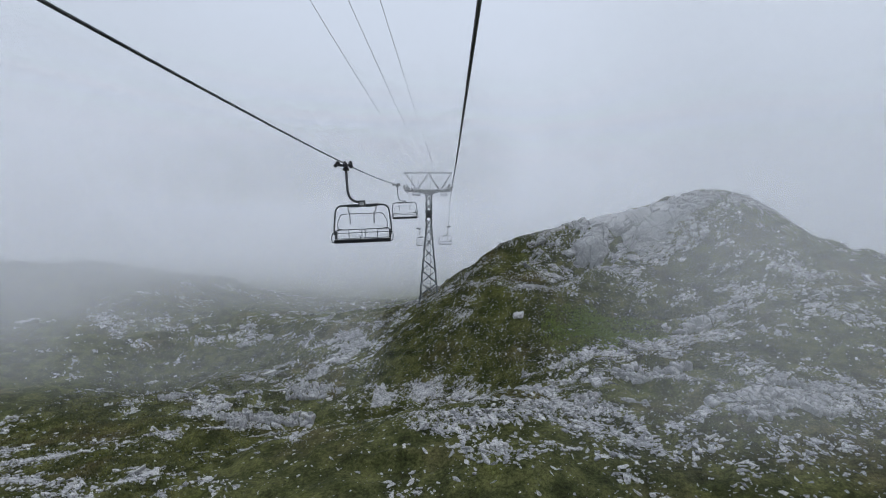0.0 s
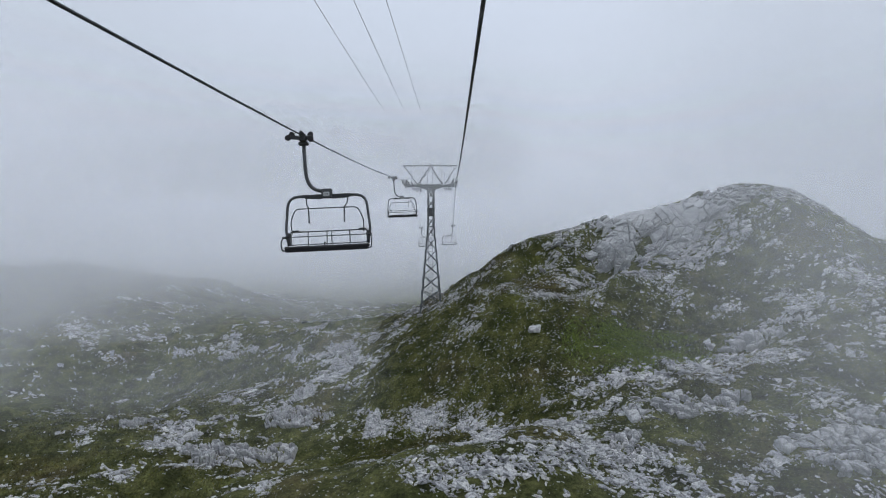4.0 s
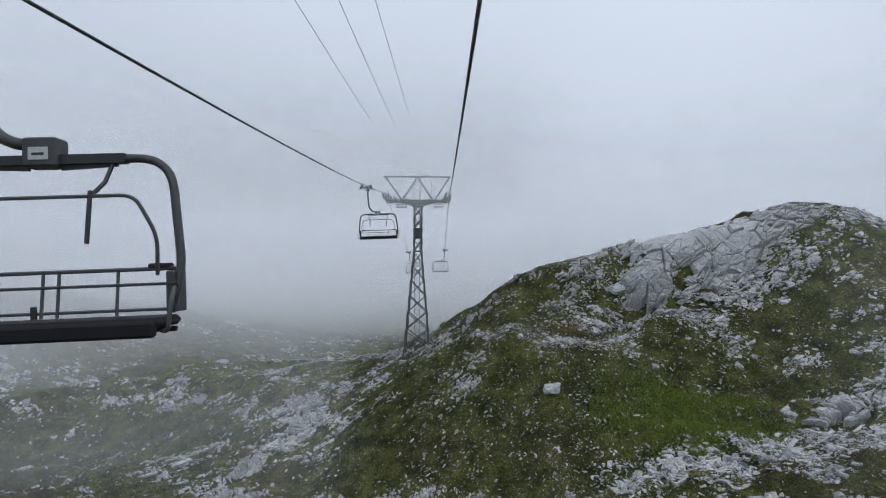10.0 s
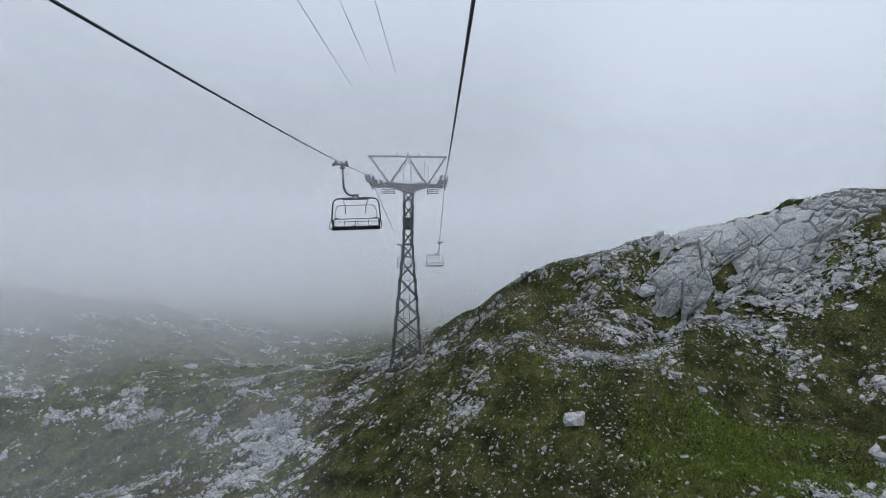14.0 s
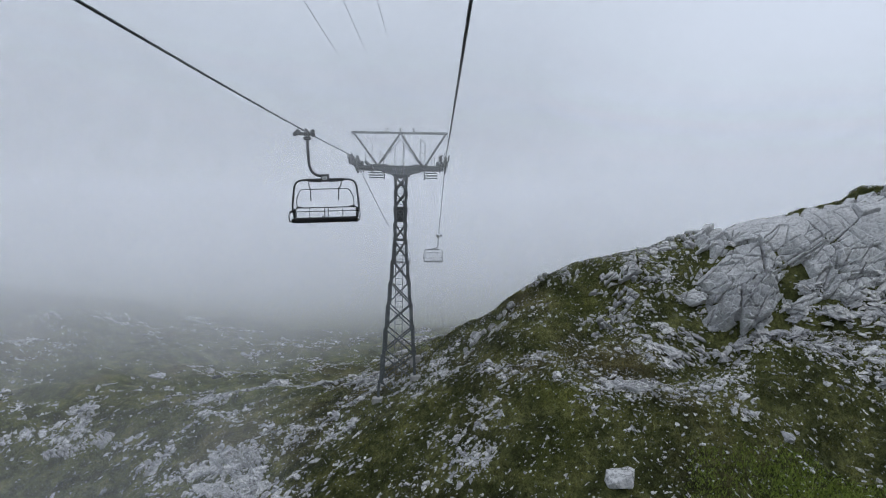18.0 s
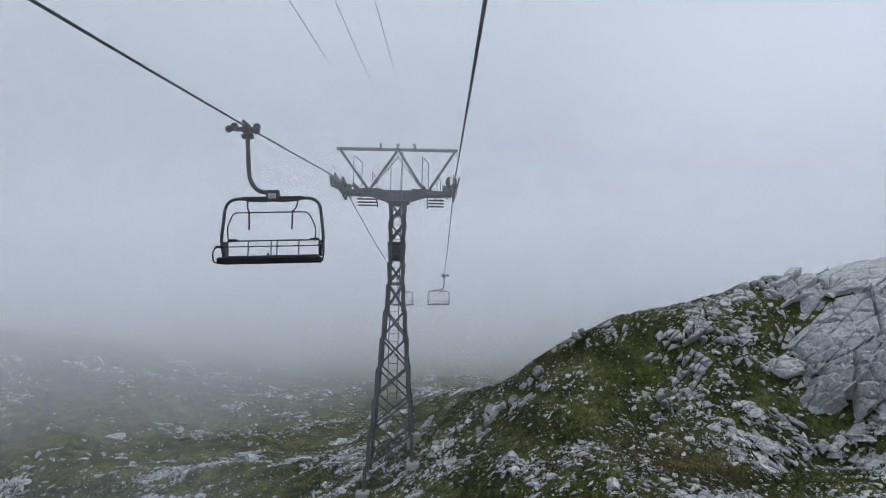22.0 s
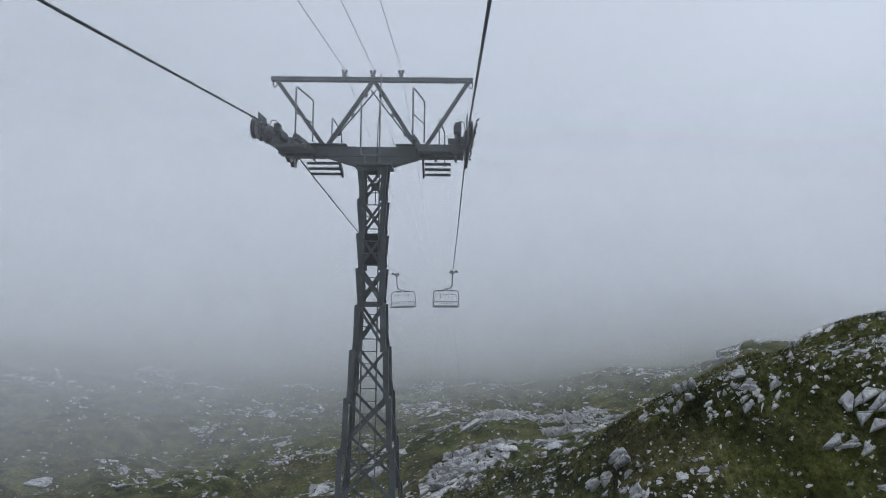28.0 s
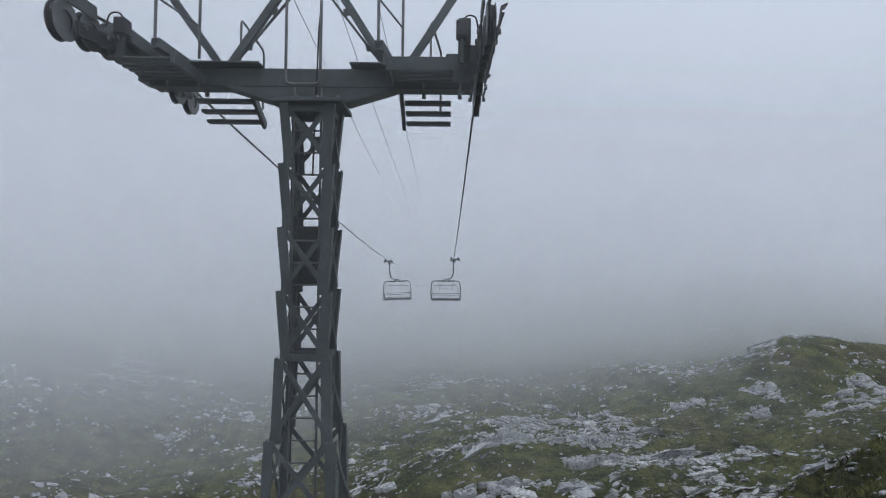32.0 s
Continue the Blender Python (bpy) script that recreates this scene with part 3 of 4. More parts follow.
    piece("drop_cable", tube(bmesh.new(), [(-0.95, TY - 0.1, 17.2), (-1.0, TY - 0.16, 16.4), (-1.02, TY - 0.17, 15.5), (-1.02, TY - 0.3, 14.4)], 0.012, 6), M_RUBBER, parent=hook)
    # hand rails
    def rail(pts, r=0.02):
        piece("hand_rail", tube(bmesh.new(), rounded(pts, 0.08), r, 8), M_GALV)

    yf = TY - 0.3
    rail([(-1.40, yf, 16.95), (-1.40, yf, 15.62), (-0.94, yf, 15.62), (-0.94, yf, 16.95)])
    for x, sgn in ((-2.72, 1), (0.02, 1)):
        rail([(x - 0.12, TY - 0.9, 15.98), (x - 0.12, TY - 0.9, 17.12), (x + 0.12, TY - 0.2, 17.0), (x + 0.12, TY - 0.2, 15.98)])
        piece("mid_rail", tube(bmesh.new(), [(x - 0.12, TY - 0.9, 16.5), (x + 0.12, TY - 0.2, 16.42)], 0.013, 6), M_GALV)
        rail([(x + 0.48, TY + 0.35, 15.9), (x + 0.48, TY + 0.35, 16.75), (x + 0.62, TY + 0.95, 16.5), (x + 0.62, TY + 0.95, 15.6)], 0.017)
        piece("rail_bracket", along(bmesh.new(), (x - 0.12, TY - 0.9, 15.93), (x + 0.02, TY, 15.86), 0.11, 0.12, (1, 0, 0)))
        # dark panel on the solid bracket's end, painting the shade of a hollow
        piece("bracket_shade_panel", box(bmesh.new(), (x - 0.16, TY - 0.906, 15.885), (x - 0.08, TY - 0.89, 15.975), 0), M_DARK)
    # walkways: a flat one before the beam, a lower stepped one behind it
    for x0, x1, sg in ((-3.36, -2.55, -1), (0.0, 0.82, 1)):
        walkway = piece("walkway", along(bmesh.new(), (x1 if sg < 0 else x0, TY - 1.05, 15.70), (x1 if sg < 0 else x0, TY + 0.1, 15.70), 0.06, 0.14, (1, 0, 0)), label="slatted steel service walkway")
        for k in range(7):
            y = TY - 1.0 + 0.15 * k
            piece("slat", box(bmesh.new(), (x0, y, 15.70), (x1, y + 0.09, 15.73), 0.004), parent=walkway)
        if sg > 0:
            piece("walkway_plate", box(bmesh.new(), (x0 + 0.02, TY - 1.1, 15.55), (x1, TY - 1.06, 15.72), 0.006), parent=walkway)
    for x0, x1, st in ((-2.85, -2.05, -2.02), (0.14, 0.80, 0.10)):
        low = piece("lower_walkway", along(bmesh.new(), (st, TY + 0.15, 15.68), (st, TY + 0.82, 15.31), 0.05, 0.12, (1, 0, 0)), label="stepped steel maintenance footway")
        for k in range(3):
            y, z = TY + 0.27 + 0.2 * k, 15.565 - 0.10 * k
            piece("slat", box(bmesh.new(), (x0, y, z - 0.035), (x1, y + 0.15, z + 0.012), 0.006), parent=low)
    # sheave trains
    for side in (1, -1):
        sx = rope_x(side, TY)
        train = piece("sheave_train", along(bmesh.new(), (sx - side * 0.10, TY - 1.45, rope_z(TY - 1.45) - 0.27), (sx - side * 0.10, TY, rope_z(TY) - 0.30), 0.035, 0.16, (1, 0, 0)), M_DARK, "row of rubber-lined rope sheaves")
        piece("rocker_beam", along(bmesh.new(), (sx - side * 0.10, TY, rope_z(TY) - 0.30), (sx - side * 0.10, TY + 1.45, rope_z(TY + 1.45) - 0.23), 0.035, 0.10, (1, 0, 0)), M_DARK, parent=train)
        piece("train_arm", along(bmesh.new(), (sx - side * 0.14, TY - 0.7, rope_z(TY) - 0.42), (sx - side * 0.14, TY + 0.8, rope_z(TY) - 0.42), 0.10, 0.20, (1, 0, 0)), M_TOWER, parent=train)
        piece("train_bracket", box(bmesh.new(), (min(sx - side * 0.5, sx - side * 0.1), TY - 0.17, 15.68), (max(sx - side * 0.5, sx - side * 0.1), TY + 0.17, 16.1), 0.02), M_TOWER, parent=train)
        piece("motor_box", box(bmesh.new(), (sx - side * 0.26 - 0.075, TY - 0.75, 15.98), (sx - side * 0.26 + 0.075, TY - 0.15, 16.34 if side > 0 else 16.16), 0.012), M_TOWER, "square steel arm with a dark panel as its open end", parent=train)
        # the arm is closed; this dark sheet stands for the shade inside it
        piece("arm_shade_panel", box(bmesh.new(), (sx - side * 0.26 - 0.055, TY - 0.756, 16.0), (sx - side * 0.26 + 0.055, TY - 0.745, 16.32 if side > 0 else 16.14), 0), M_DARK, parent=train)
        for sg in (-1, 1):
            plate = piece("side_plate", along(bmesh.new(), (sx + sg * 0.085, TY - 1.35, rope_z(TY - 1.35) - 0.27), (sx + sg * 0.085, TY + 0.7, rope_z(TY + 0.7) - 0.27), 0.018, 0.12, (1, 0, 0)), M_DARK, parent=train)
            for k in range(7):
                y = TY - 1.3 + 0.46 * k
                z = rope_z(y) - 0.24
                piece("axle_nut", disc(bmesh.new(), (sx + sg * 0.115, y - 0.02, z), (1, 0, 0), 0.034, 0.05, 8), M_GALV, parent=train)
        guard = piece("rope_guard", box(bmesh.new(), (sx - side * 0.075 - 0.012, TY - 1.62, rope_z(TY - 1.6) - 0.02), (sx - side * 0.075 + 0.012, TY - 1.05, rope_z(TY - 1.6) + 0.15), 0.004), M_TOWER, parent=train)
        box_x = sx - side * 0.30
        piece("switch_box", box(bmesh.new(), (box_x - 0.07, TY - 0.98, 16.02), (box_x + 0.07, TY - 0.80, 16.22), 0.012), M_DARK, parent=train)
        piece("switch_stand", along(bmesh.new(), (box_x, TY - 0.88, 15.72), (box_x, TY - 0.88, 16.02), 0.05, 0.05), M_TOWER, parent=train)
        loop = [(box_x, TY - 0.85, 16.22), (box_x + side * 0.06, TY - 0.85, 16.33), (box_x + side * 0.17, TY - 0.88, 16.30), (box_x + side * 0.20, TY - 0.9, 16.12)]
        piece("cable_loop", tube(bmesh.new(), rounded(loop, 0.06), 0.011, 6), M_RUBBER, parent=train)
        for k in range(5):
            y = TY - 1.45 + 0.7 * k
            z = rope_z(y)
            piece("rope_detector", along(bmesh.new(), (sx + side * 0.10, y + 0.10, z - 0.20), (sx + side * 0.16, y + 0.10, z - 0.02), 0.05, 0.035), M_DARK, parent=train)
        for k in range(8):
            y = TY - 1.55 + 0.46 * k
            c = (sx, y, rope_z(y) - 0.021 - 0.205)
            wheel = piece("sheave", disc(bmesh.new(), c, (1, 0, 0), 0.205, 0.075, 24, 0.13), M_RUBBER, "black rubber-lined sheave", smooth=False)
            piece("sheave_hub", disc(bmesh.new(), c, (1, 0, 0), 0.132, 0.05, 18), M_GALV, "bare metal sheave hub", parent=wheel)
            for sg in (-1, 1):
                piece("flange", disc(bmesh.new(), (sx + sg * 0.045, y, c[2]), (1, 0, 0), 0.225, 0.014, 24, 0.12), M_GALV, parent=wheel)
        for k in range(4):
            y = TY - 1.3 + 0.86 * k
            z = rope_z(y) - 0.04
            g = piece("rope_catcher", along(bmesh.new(), (sx + side * 0.09, y - 0.07, z - 0.28), (sx + side * 0.14, y, z + 0.08), 0.10, 0.02), M_DARK)
            piece("catcher_tip", along(bmesh.new(), (sx + side * 0.14, y, z + 0.08), (sx + side * 0.20, y + 0.02, z + 0.12), 0.10, 0.02), M_DARK, parent=g)
    return tower


build_tower()


# ---- chairs ----
def build_chair(x, y, side, label):
    """A four-seat chair that hangs from the rope; its hanger bends towards the middle of the lift."""
    chair = empty("lift_chair", (x, y, rope_z(y, side)), label, "chairlift chair", "chairs on the lift")
    q = -side
    f = 1 if side > 0 else -1

    def piece(name, bm, mat=M_CHAIR, lab="", parent=chair, smooth=False):
        return part(name, bm, mat, parent, lab, smooth)

    cx = q * 0.52
    grip = piece("grip", box(bmesh.new(), (-0.07, -0.20, -0.16), (0.07, 0.20, 0.035), 0.02), M_DARK, "dark spring-loaded rope grip")
    piece("grip_jaw", tube(bmesh.new(), [(0, -0.34, 0.03), (0, -0.14, 0.05), (0, 0.14, 0.05), (0, 0.34, 0.03)], 0.035, 8), M_DARK, parent=grip)
    piece("grip_lever", along(bmesh.new(), (0, 0, -0.06), (-q * 0.33, -0.04, -0.03), 0.07, 0.09), M_DARK, parent=grip)
    for dx, dy, dz in ((-q * 0.36, -0.10, -0.06), (-q * 0.30, 0.10, 0.06), (q * 0.20, -0.10, -0.10), (q * 0.16, 0.12, 0.05)):
        piece("roller", disc(bmesh.new(), (dx, dy, dz), (0, 1, 0), 0.075, 0.07, 14), M_RUBBER, parent=grip)
    piece("grip_spring", tube(bmesh.new(), [(q * 0.05, 0, -0.05), (q * 0.20, 0, -0.03)], 0.055, 10), M_DARK, parent=grip)
    collar = piece("collar", box(bmesh.new(), (-0.12, -0.07, -0.24), (0.12, 0.07, -0.15), 0.015), M_DARK)
    arc = [(0, 0, -0.2), (q * 0.01, 0, -0.75), (q * 0.03, 0, -1.05), (q * 0.09, 0, -1.22), (q * 0.20, 0, -1.34), (q * 0.33, 0, -1.39), (cx, 0, -1.40)]
    piece("hanger", tube(bmesh.new(), rounded(arc, 0.12, 4), 0.047, 12), M_CHAIR, "grey curved steel hanger", smooth=True)
    joint = piece("joint_block", box(bmesh.new(), (cx - 0.13, -0.09, -1.58), (cx + 0.13, 0.09, -1.35), 0.015), M_CHAIR)
    piece("plate", box(bmesh.new(), (cx - 0.075, -0.098, -1.53), (cx + 0.075, -0.092, -1.43), 0.002), M_PLATE, "small white plate", parent=joint)
    piece("plate_mark", box(bmesh.new(), (cx - 0.045, -0.102, -1.495), (cx + 0.045, -0.099, -1.475), 0), M_DARK, parent=joint)
    # bail: the frame that carries the seat
    bail = [(cx - 0.97, 0.10 * f, -2.74), (cx - 1.05, 0.05 * f, -2.42), (cx - 0.96, 0, -1.52), (cx + 0.96, 0, -1.52), (cx + 1.05, 0.05 * f, -2.42), (cx + 0.97, 0.10 * f, -2.74)]
    piece("bail", tube(bmesh.new(), rounded(bail, 0.27, 7), 0.034, 10), M_CHAIR, "bent grey tube frame", smooth=True)
    piece("bail_sleeve", along(bmesh.new(), (cx - 0.62, 0, -1.52), (cx + 0.62, 0, -1.52), 0.085, 0.075), M_DARK)
    for s in (-1, 1):
        piece("bail_gusset", along(bmesh.new(), (cx + s * 0.12, 0, -1.55), (cx + s * 0.55, 0, -1.53), 0.03, 0.10), M_DARK)
        # restraint bar arms
        arm = [(cx + s * 0.52, 0, -1.54), (cx + s * 0.50, 0.10 * f, -1.72), (cx + s * 0.44, 0.20 * f, -1.84)]
        piece("restraint_arm", tube(bmesh.new(), arm, 0.017, 8), M_DARK)
        piece("foot_rest_stem", tube(bmesh.new(), [(cx + s * 0.44, 0.20 * f, -1.80), (cx + s * 0.43, 0.24 * f, -2.2)], 0.018, 8), M_DARK)
        piece("seat_bracket", box(bmesh.new(), (cx + s * 0.98 - 0.035, -0.12, -2.74), (cx + s * 0.98 + 0.035, 0.12, -2.42), 0.012), M_CHAIR)
        loop = [(cx + s * 0.95, 0.05 * f, -2.52), (cx + s * 1.08, 0.28 * f, -2.54), (cx + s * 1.10, 0.42 * f, -2.66), (cx + s * 1.08, 0.42 * f, -2.86), (cx + s * 0.98, 0.30 * f, -2.86)]
        piece("arm_loop", tube(bmesh.new(), rounded(loop, 0.06), 0.017, 8), M_CHAIR)
        piece("arm_grip", tube(bmesh.new(), [loop[0], loop[1]], 0.026, 8), M_RUBBER)
        piece("arm_pad", box(bmesh.new(), (cx + s * 0.84 - 0.09, 0.02, -2.40), (cx + s * 0.84 + 0.09, 0.10, -2.355), 0.012), M_RUBBER, "black arm pad")
    restraint = [(cx - 0.88, 0.10 * f, -2.45), (cx - 0.90, 0.14 * f, -2.15), (cx - 0.76, 0.20 * f, -1.84), (cx + 0.76, 0.20 * f, -1.84), (cx + 0.90, 0.14 * f, -2.15), (cx + 0.88, 0.10 * f, -2.45)]
    piece("restraint_bar", tube(bmesh.new(), rounded(restraint, 0.1), 0.015, 8), M_CHAIR)
    # back rest of thin rails
    back = piece("back_rest", tube(bmesh.new(), [(cx - 0.96, -0.04 * f, -2.40), (cx + 0.96, -0.04 * f, -2.40)], 0.017, 8), M_CHAIR, "open back rest of thin steel rails")
    for z in (-2.52, -2.72):
        piece("rail", tube(bmesh.new(), [(cx - 0.94, -0.02 * f, z), (cx + 0.94, -0.02 * f, z)], 0.013, 8), M_CHAIR, parent=back)
    for u in (-0.52, -0.05, 0.07, 0.52):
        piece("upright", tube(bmesh.new(), [(cx + u, -0.04 * f, -2.40), (cx + u, 0.0, -2.76)], 0.013, 8), M_CHAIR, parent=back)
    seat = piece("seat", box(bmesh.new(), (cx - 1.02, min(0, 0.46 * f), -2.84), (cx + 1.02, max(0, 0.46 * f), -2.76), 0.03), M_SEAT, "dark padded bench seat")
    piece("seat_lip", box(bmesh.new(), (cx - 1.0, min(0.40 * f, 0.49 * f), -2.90), (cx + 1.0, max(0.40 * f, 0.49 * f), -2.78), 0.02), M_SEAT, parent=seat)
    piece("seat_rail", tube(bmesh.new(), [(cx - 1.0, 0.06 * f, -2.87), (cx + 1.0, 0.06 * f, -2.87)], 0.022, 8), M_DARK, parent=seat)
    piece("seat_clip", box(bmesh.new(), (cx - 0.13, -0.01, -2.77), (cx - 0.09, 0.03, -2.66), 0.008), M_DARK, parent=seat)
    chair.rotation_euler = (0, math.radians(-2.6) if side < 0 else 0, math.radians(3))
    return chair


for y, side in ((21.3, -1), (48.2, -1), (95.0, -1), (92.0, 1), (141.0, 1), (148.0, -1)):
    build_chair(rope_x(side, y), y, side, "empty grey steel chair with a dark seat hanging from the rope")


# ---- rocks ----
def rock_shape(seed, n, flat, rough=0.0):
    """An angular block: the hull of a few points in a flattened box."""
    r = np.random.default_rng(seed)
    p = r.uniform(-1, 1, (n, 3))
    p /= (np.linalg.norm(p, axis=1, keepdims=True) if rough else np.maximum(np.abs(p).max(1, keepdims=True), 1e-6)) ** 0.75
    p *= np.array([0.62, 0.45, flat])
    bm = bmesh.new()
    for q in p:
        bm.verts.new(q)
    res = bmesh.ops.convex_hull(bm, input=bm.verts)
    bmesh.ops.delete(bm, geom=[v for v in bm.verts if not v.link_faces], context="VERTS")
    if rough:
        bmesh.ops.subdivide_edges(bm, edges=bm.edges, cuts=2, use_grid_fill=True)
        off = Vector((seed * 3.1, seed * 1.7, 0))
        for v in bm.verts:
            v.co *= 1 + rough * noise.fractal(v.co * 2.6 + off, 1.0, 2.1, 3)
    bmesh.ops.triangulate(bm, faces=bm.faces)
    return bm


def rock_arrays(seed, n, flat):
    bm = rock_shape(seed, n, flat)
    bm.verts.index_update()
    v = np.array([q.co[:] for q in bm.verts])
    f = np.array([[w.index for w in q.verts] for q in bm.faces])
    bm.free()
    return v, f


SMALL = [rock_arrays(100 + k, 8 + k % 4, 0.20 + 0.03 * (k % 7)) for k in range(28)]
BIG = [mesh_of("boulder", rock_shape(300 + k, 13 + k % 8, 0.26 + 0.04 * (k % 4), 0.16), M_ROCK) for k in range(20)]


def stoniness(x, y):
    """How much of the ground is bare stone, 0 to 1."""
    n = 0.50 * vnoise(x + 0.5 * y, 1.4 * y, 6.0, 12.0, 40.0) + 0.55 * vnoise(x + 0.3 * y, 1.3 * y, 2.2, 3.0, 9.0) + 0.35 * vnoise(x, 1.5 * y, 0.8, 7.0, 1.0)
    d = 0.27 + 1.0 * n
    blob = lambda cx, cy, rx, ry, k: k * np.exp(-((x - cx) / rx) ** 2 - ((y - cy) / ry) ** 2)
    d = d + blob(-2.4, 45.8, 2.4, 1.1, 0.8) + blob(-5.0, 55, 1.6, 5, 0.25) + blob(20, 35, 9, 6, 0.16) + blob(17, 54.6, 7, 0.8, 0.8)
    d = d + blob(4, 61, 1.6, 1.5, 0.3) + blob(8.8, 51.9, 2.0, 0.8, 0.6) + blob(1, 34, 6, 3.5, 0.20) + blob(6, 92, 14, 12, 0.25)
    d = d - blob(12.8, 46.8, 5.5, 3.4, 0.75) - blob(10.5, 53.6, 4.0, 1.3, 0.35) - blob(-22, 34, 9, 4, 0.2) - blob(7, 56, 5, 4, 0.22) + blob(-6, 54, 5, 9, 0.18) + blob(-13, 62, 8, 8, 0.18) - blob(14, 60.5, 8, 1.6, 0.5)
    # the valley side and the far ground carry more turf
    d = d - 0.05 / (1 + np.exp((x + 3) / 1.2)) / (1 + np.exp((44 - y) / 2.0)) - 0.04 / (1 + np.exp((67 - y) / 1.5)) + 0.03 / (1 + np.exp((y - 43) / 2.0)) / (1 + np.exp(x / 3.0))
    return np.clip(d, 0, 1)


def slope_tilt(x, y):
    e = 0.4
    gx_, gy_ = (smooth_land(x + e, y) - smooth_land(x - e, y)) / (2 * e), (smooth_land(x, y + e) - smooth_land(x, y - e)) / (2 * e)
    return gx_, gy_


def scatter_stones(name, count, x0, x1, y0, y1, smin, smax, power, label, keep=1.0, stray=0.05, clump=2.0, long=1.15):
    r = np.random.default_rng(len(name) + count)
    x, y = r.uniform(x0, x1, count * 4), r.uniform(y0, y1, count * 4)
    # the crown of the shoulder is nearly bare of stones
    crown = 1 - 0.85 * np.exp(-((x - 9) / 5.0) ** 2 - ((y - 62.3) / 2.4) ** 2)
    ok = r.random(count * 4) < (stoniness(x, y) ** clump * keep + stray) * crown
    x, y = x[ok][:count], y[ok][:count]
    m = len(x)
    size = (smin + (smax - smin) * r.random(m) ** power) * (0.65 + 0.55 * stoniness(x, y))
    size = size * (1 - 0.45 * np.exp(-((x - 6) / 6.0) ** 2 - ((y - 56) / 5.5) ** 2))
    z = land(x, y)
    yaw = np.radians(-25) + r.normal(0, 0.6, m)
    tx, ty = (np.clip(g, -0.55, 0.55) for g in slope_tilt(x, y))
    V, F, at = [], [], 0
    kind = r.integers(0, len(SMALL), m)
    tilt = r.normal(0, 0.22, (m, 2))
    for k, (v, f) in enumerate(SMALL):
        sel = np.where(kind == k)[0]
        if not len(sel):
            continue
        c, s = np.cos(yaw[sel])[:, None], np.sin(yaw[sel])[:, None]
        q = v[None] * size[sel][:, None, None] * (1 + 0.35 * r.normal(0, 1, (len(sel), 1, 3)).clip(-1.2, 1.2)) * np.array([long, 1, 1])
        px, py, pz = q[..., 0] * c - q[..., 1] * s, q[..., 0] * s + q[..., 1] * c, q[..., 2]
        pz = pz + px * (tx[sel] * 0.8 + tilt[sel, 0])[:, None] + py * (ty[sel] * 0.8 + tilt[sel, 1])[:, None]
        P = np.stack([px + x[sel][:, None], py + y[sel][:, None], pz + (z[sel] + 0.03 * size[sel])[:, None]], -1)
        V.append(P.reshape(-1, 3))
        F.append((f[None] + at + (np.arange(len(sel)) * len(v))[:, None, None]).reshape(-1, 3))
        at += len(sel) * len(v)
    me = bpy.data.meshes.new(name)
    me.from_pydata(np.vstack(V).tolist(), [], np.vstack(F).tolist())
    me.materials.append(M_STONE)
    return tagged(new(name, me), label, "stones", kind="stuff")


scatter_stones("stones", 44000, -34, 34, 24, 72, 0.06, 0.34, 2.8, "pale grey limestone stones scattered over the turf", 1.0, 0.055)
scatter_stones("gravel", 34000, -9, 25, 32, 65, 0.03, 0.10, 1.7, "small pale limestone chips in the grass", 1.0, 0.12)
scatter_stones("far_stones", 18000, -45, 52, 66, 118, 0.08, 0.42, 2.6, "pale limestone slabs and stones in the valley", 1.0, 0.03, 1.9)
scatter_stones("mid_stones", 5500, -14, 30, 64, 94, 0.07, 0.34, 2.4, "pale limestone stones beyond the tower", 1.0, 0.08, 1.6)
scatter_stones("scree", 2300, -5.2, 0.4, 44.2, 47.4, 0.07, 0.26, 2.0, "patch of loose bluish grey limestone scree")
scatter_stones("rubble", 1200, -11, -1.0, 48, 64, 0.10, 0.42, 2.0, "band of loose limestone rubble beside the hill")
scatter_stones("flank_stones", 11000, -1.0, 18, 43.5, 63, 0.06, 0.22, 2.6, "small pale stones strewn over the hill's flank", 0.8, 0.28, 1.2)
scatter_stones("talus", 1500, 10.5, 25, 53.2, 55.6, 0.09, 0.50, 2.2, "pale broken limestone at the cliff's foot", 1.0, 0.15, 1.0)
scatter_stones("valley_slabs", 1100, -30, -4, 30, 70, 0.2, 0.6, 2.2, "long pale limestone ribs between the grass", 1.0, 0.0, 3.0, 1.5)
scatter_stones("hollow_ribs", 1000, 1, 32, 27, 47, 0.18, 0.45, 2.0, "long pale limestone ribs in the stony hollow", 1.0, 0.0, 2.0, 1.3)
scatter_stones("far_slabs", 1000, -26, 40, 66, 108, 0.3, 0.9, 2.2, "long pale limestone ribs in the far valley", 1.0, 0.0, 3.0, 1.5)
scatter_stones("near_stones", 7000, -34, 34, -16, 24, 0.06, 0.45, 2.6, "pale limestone stones in the turf under the ropes")
scatter_stones("side_stones", 6000, -70, -34, 15, 72, 0.1, 0.6, 2.6, "pale limestone stones on the valley floor", 1.0, 0.02, 2.4)
scatter_stones("slope_stones", 7000, 34, 70, 14, 72, 0.1, 0.6, 2.6, "pale limestone stones on the slope", 1.0, 0.02, 2.0)


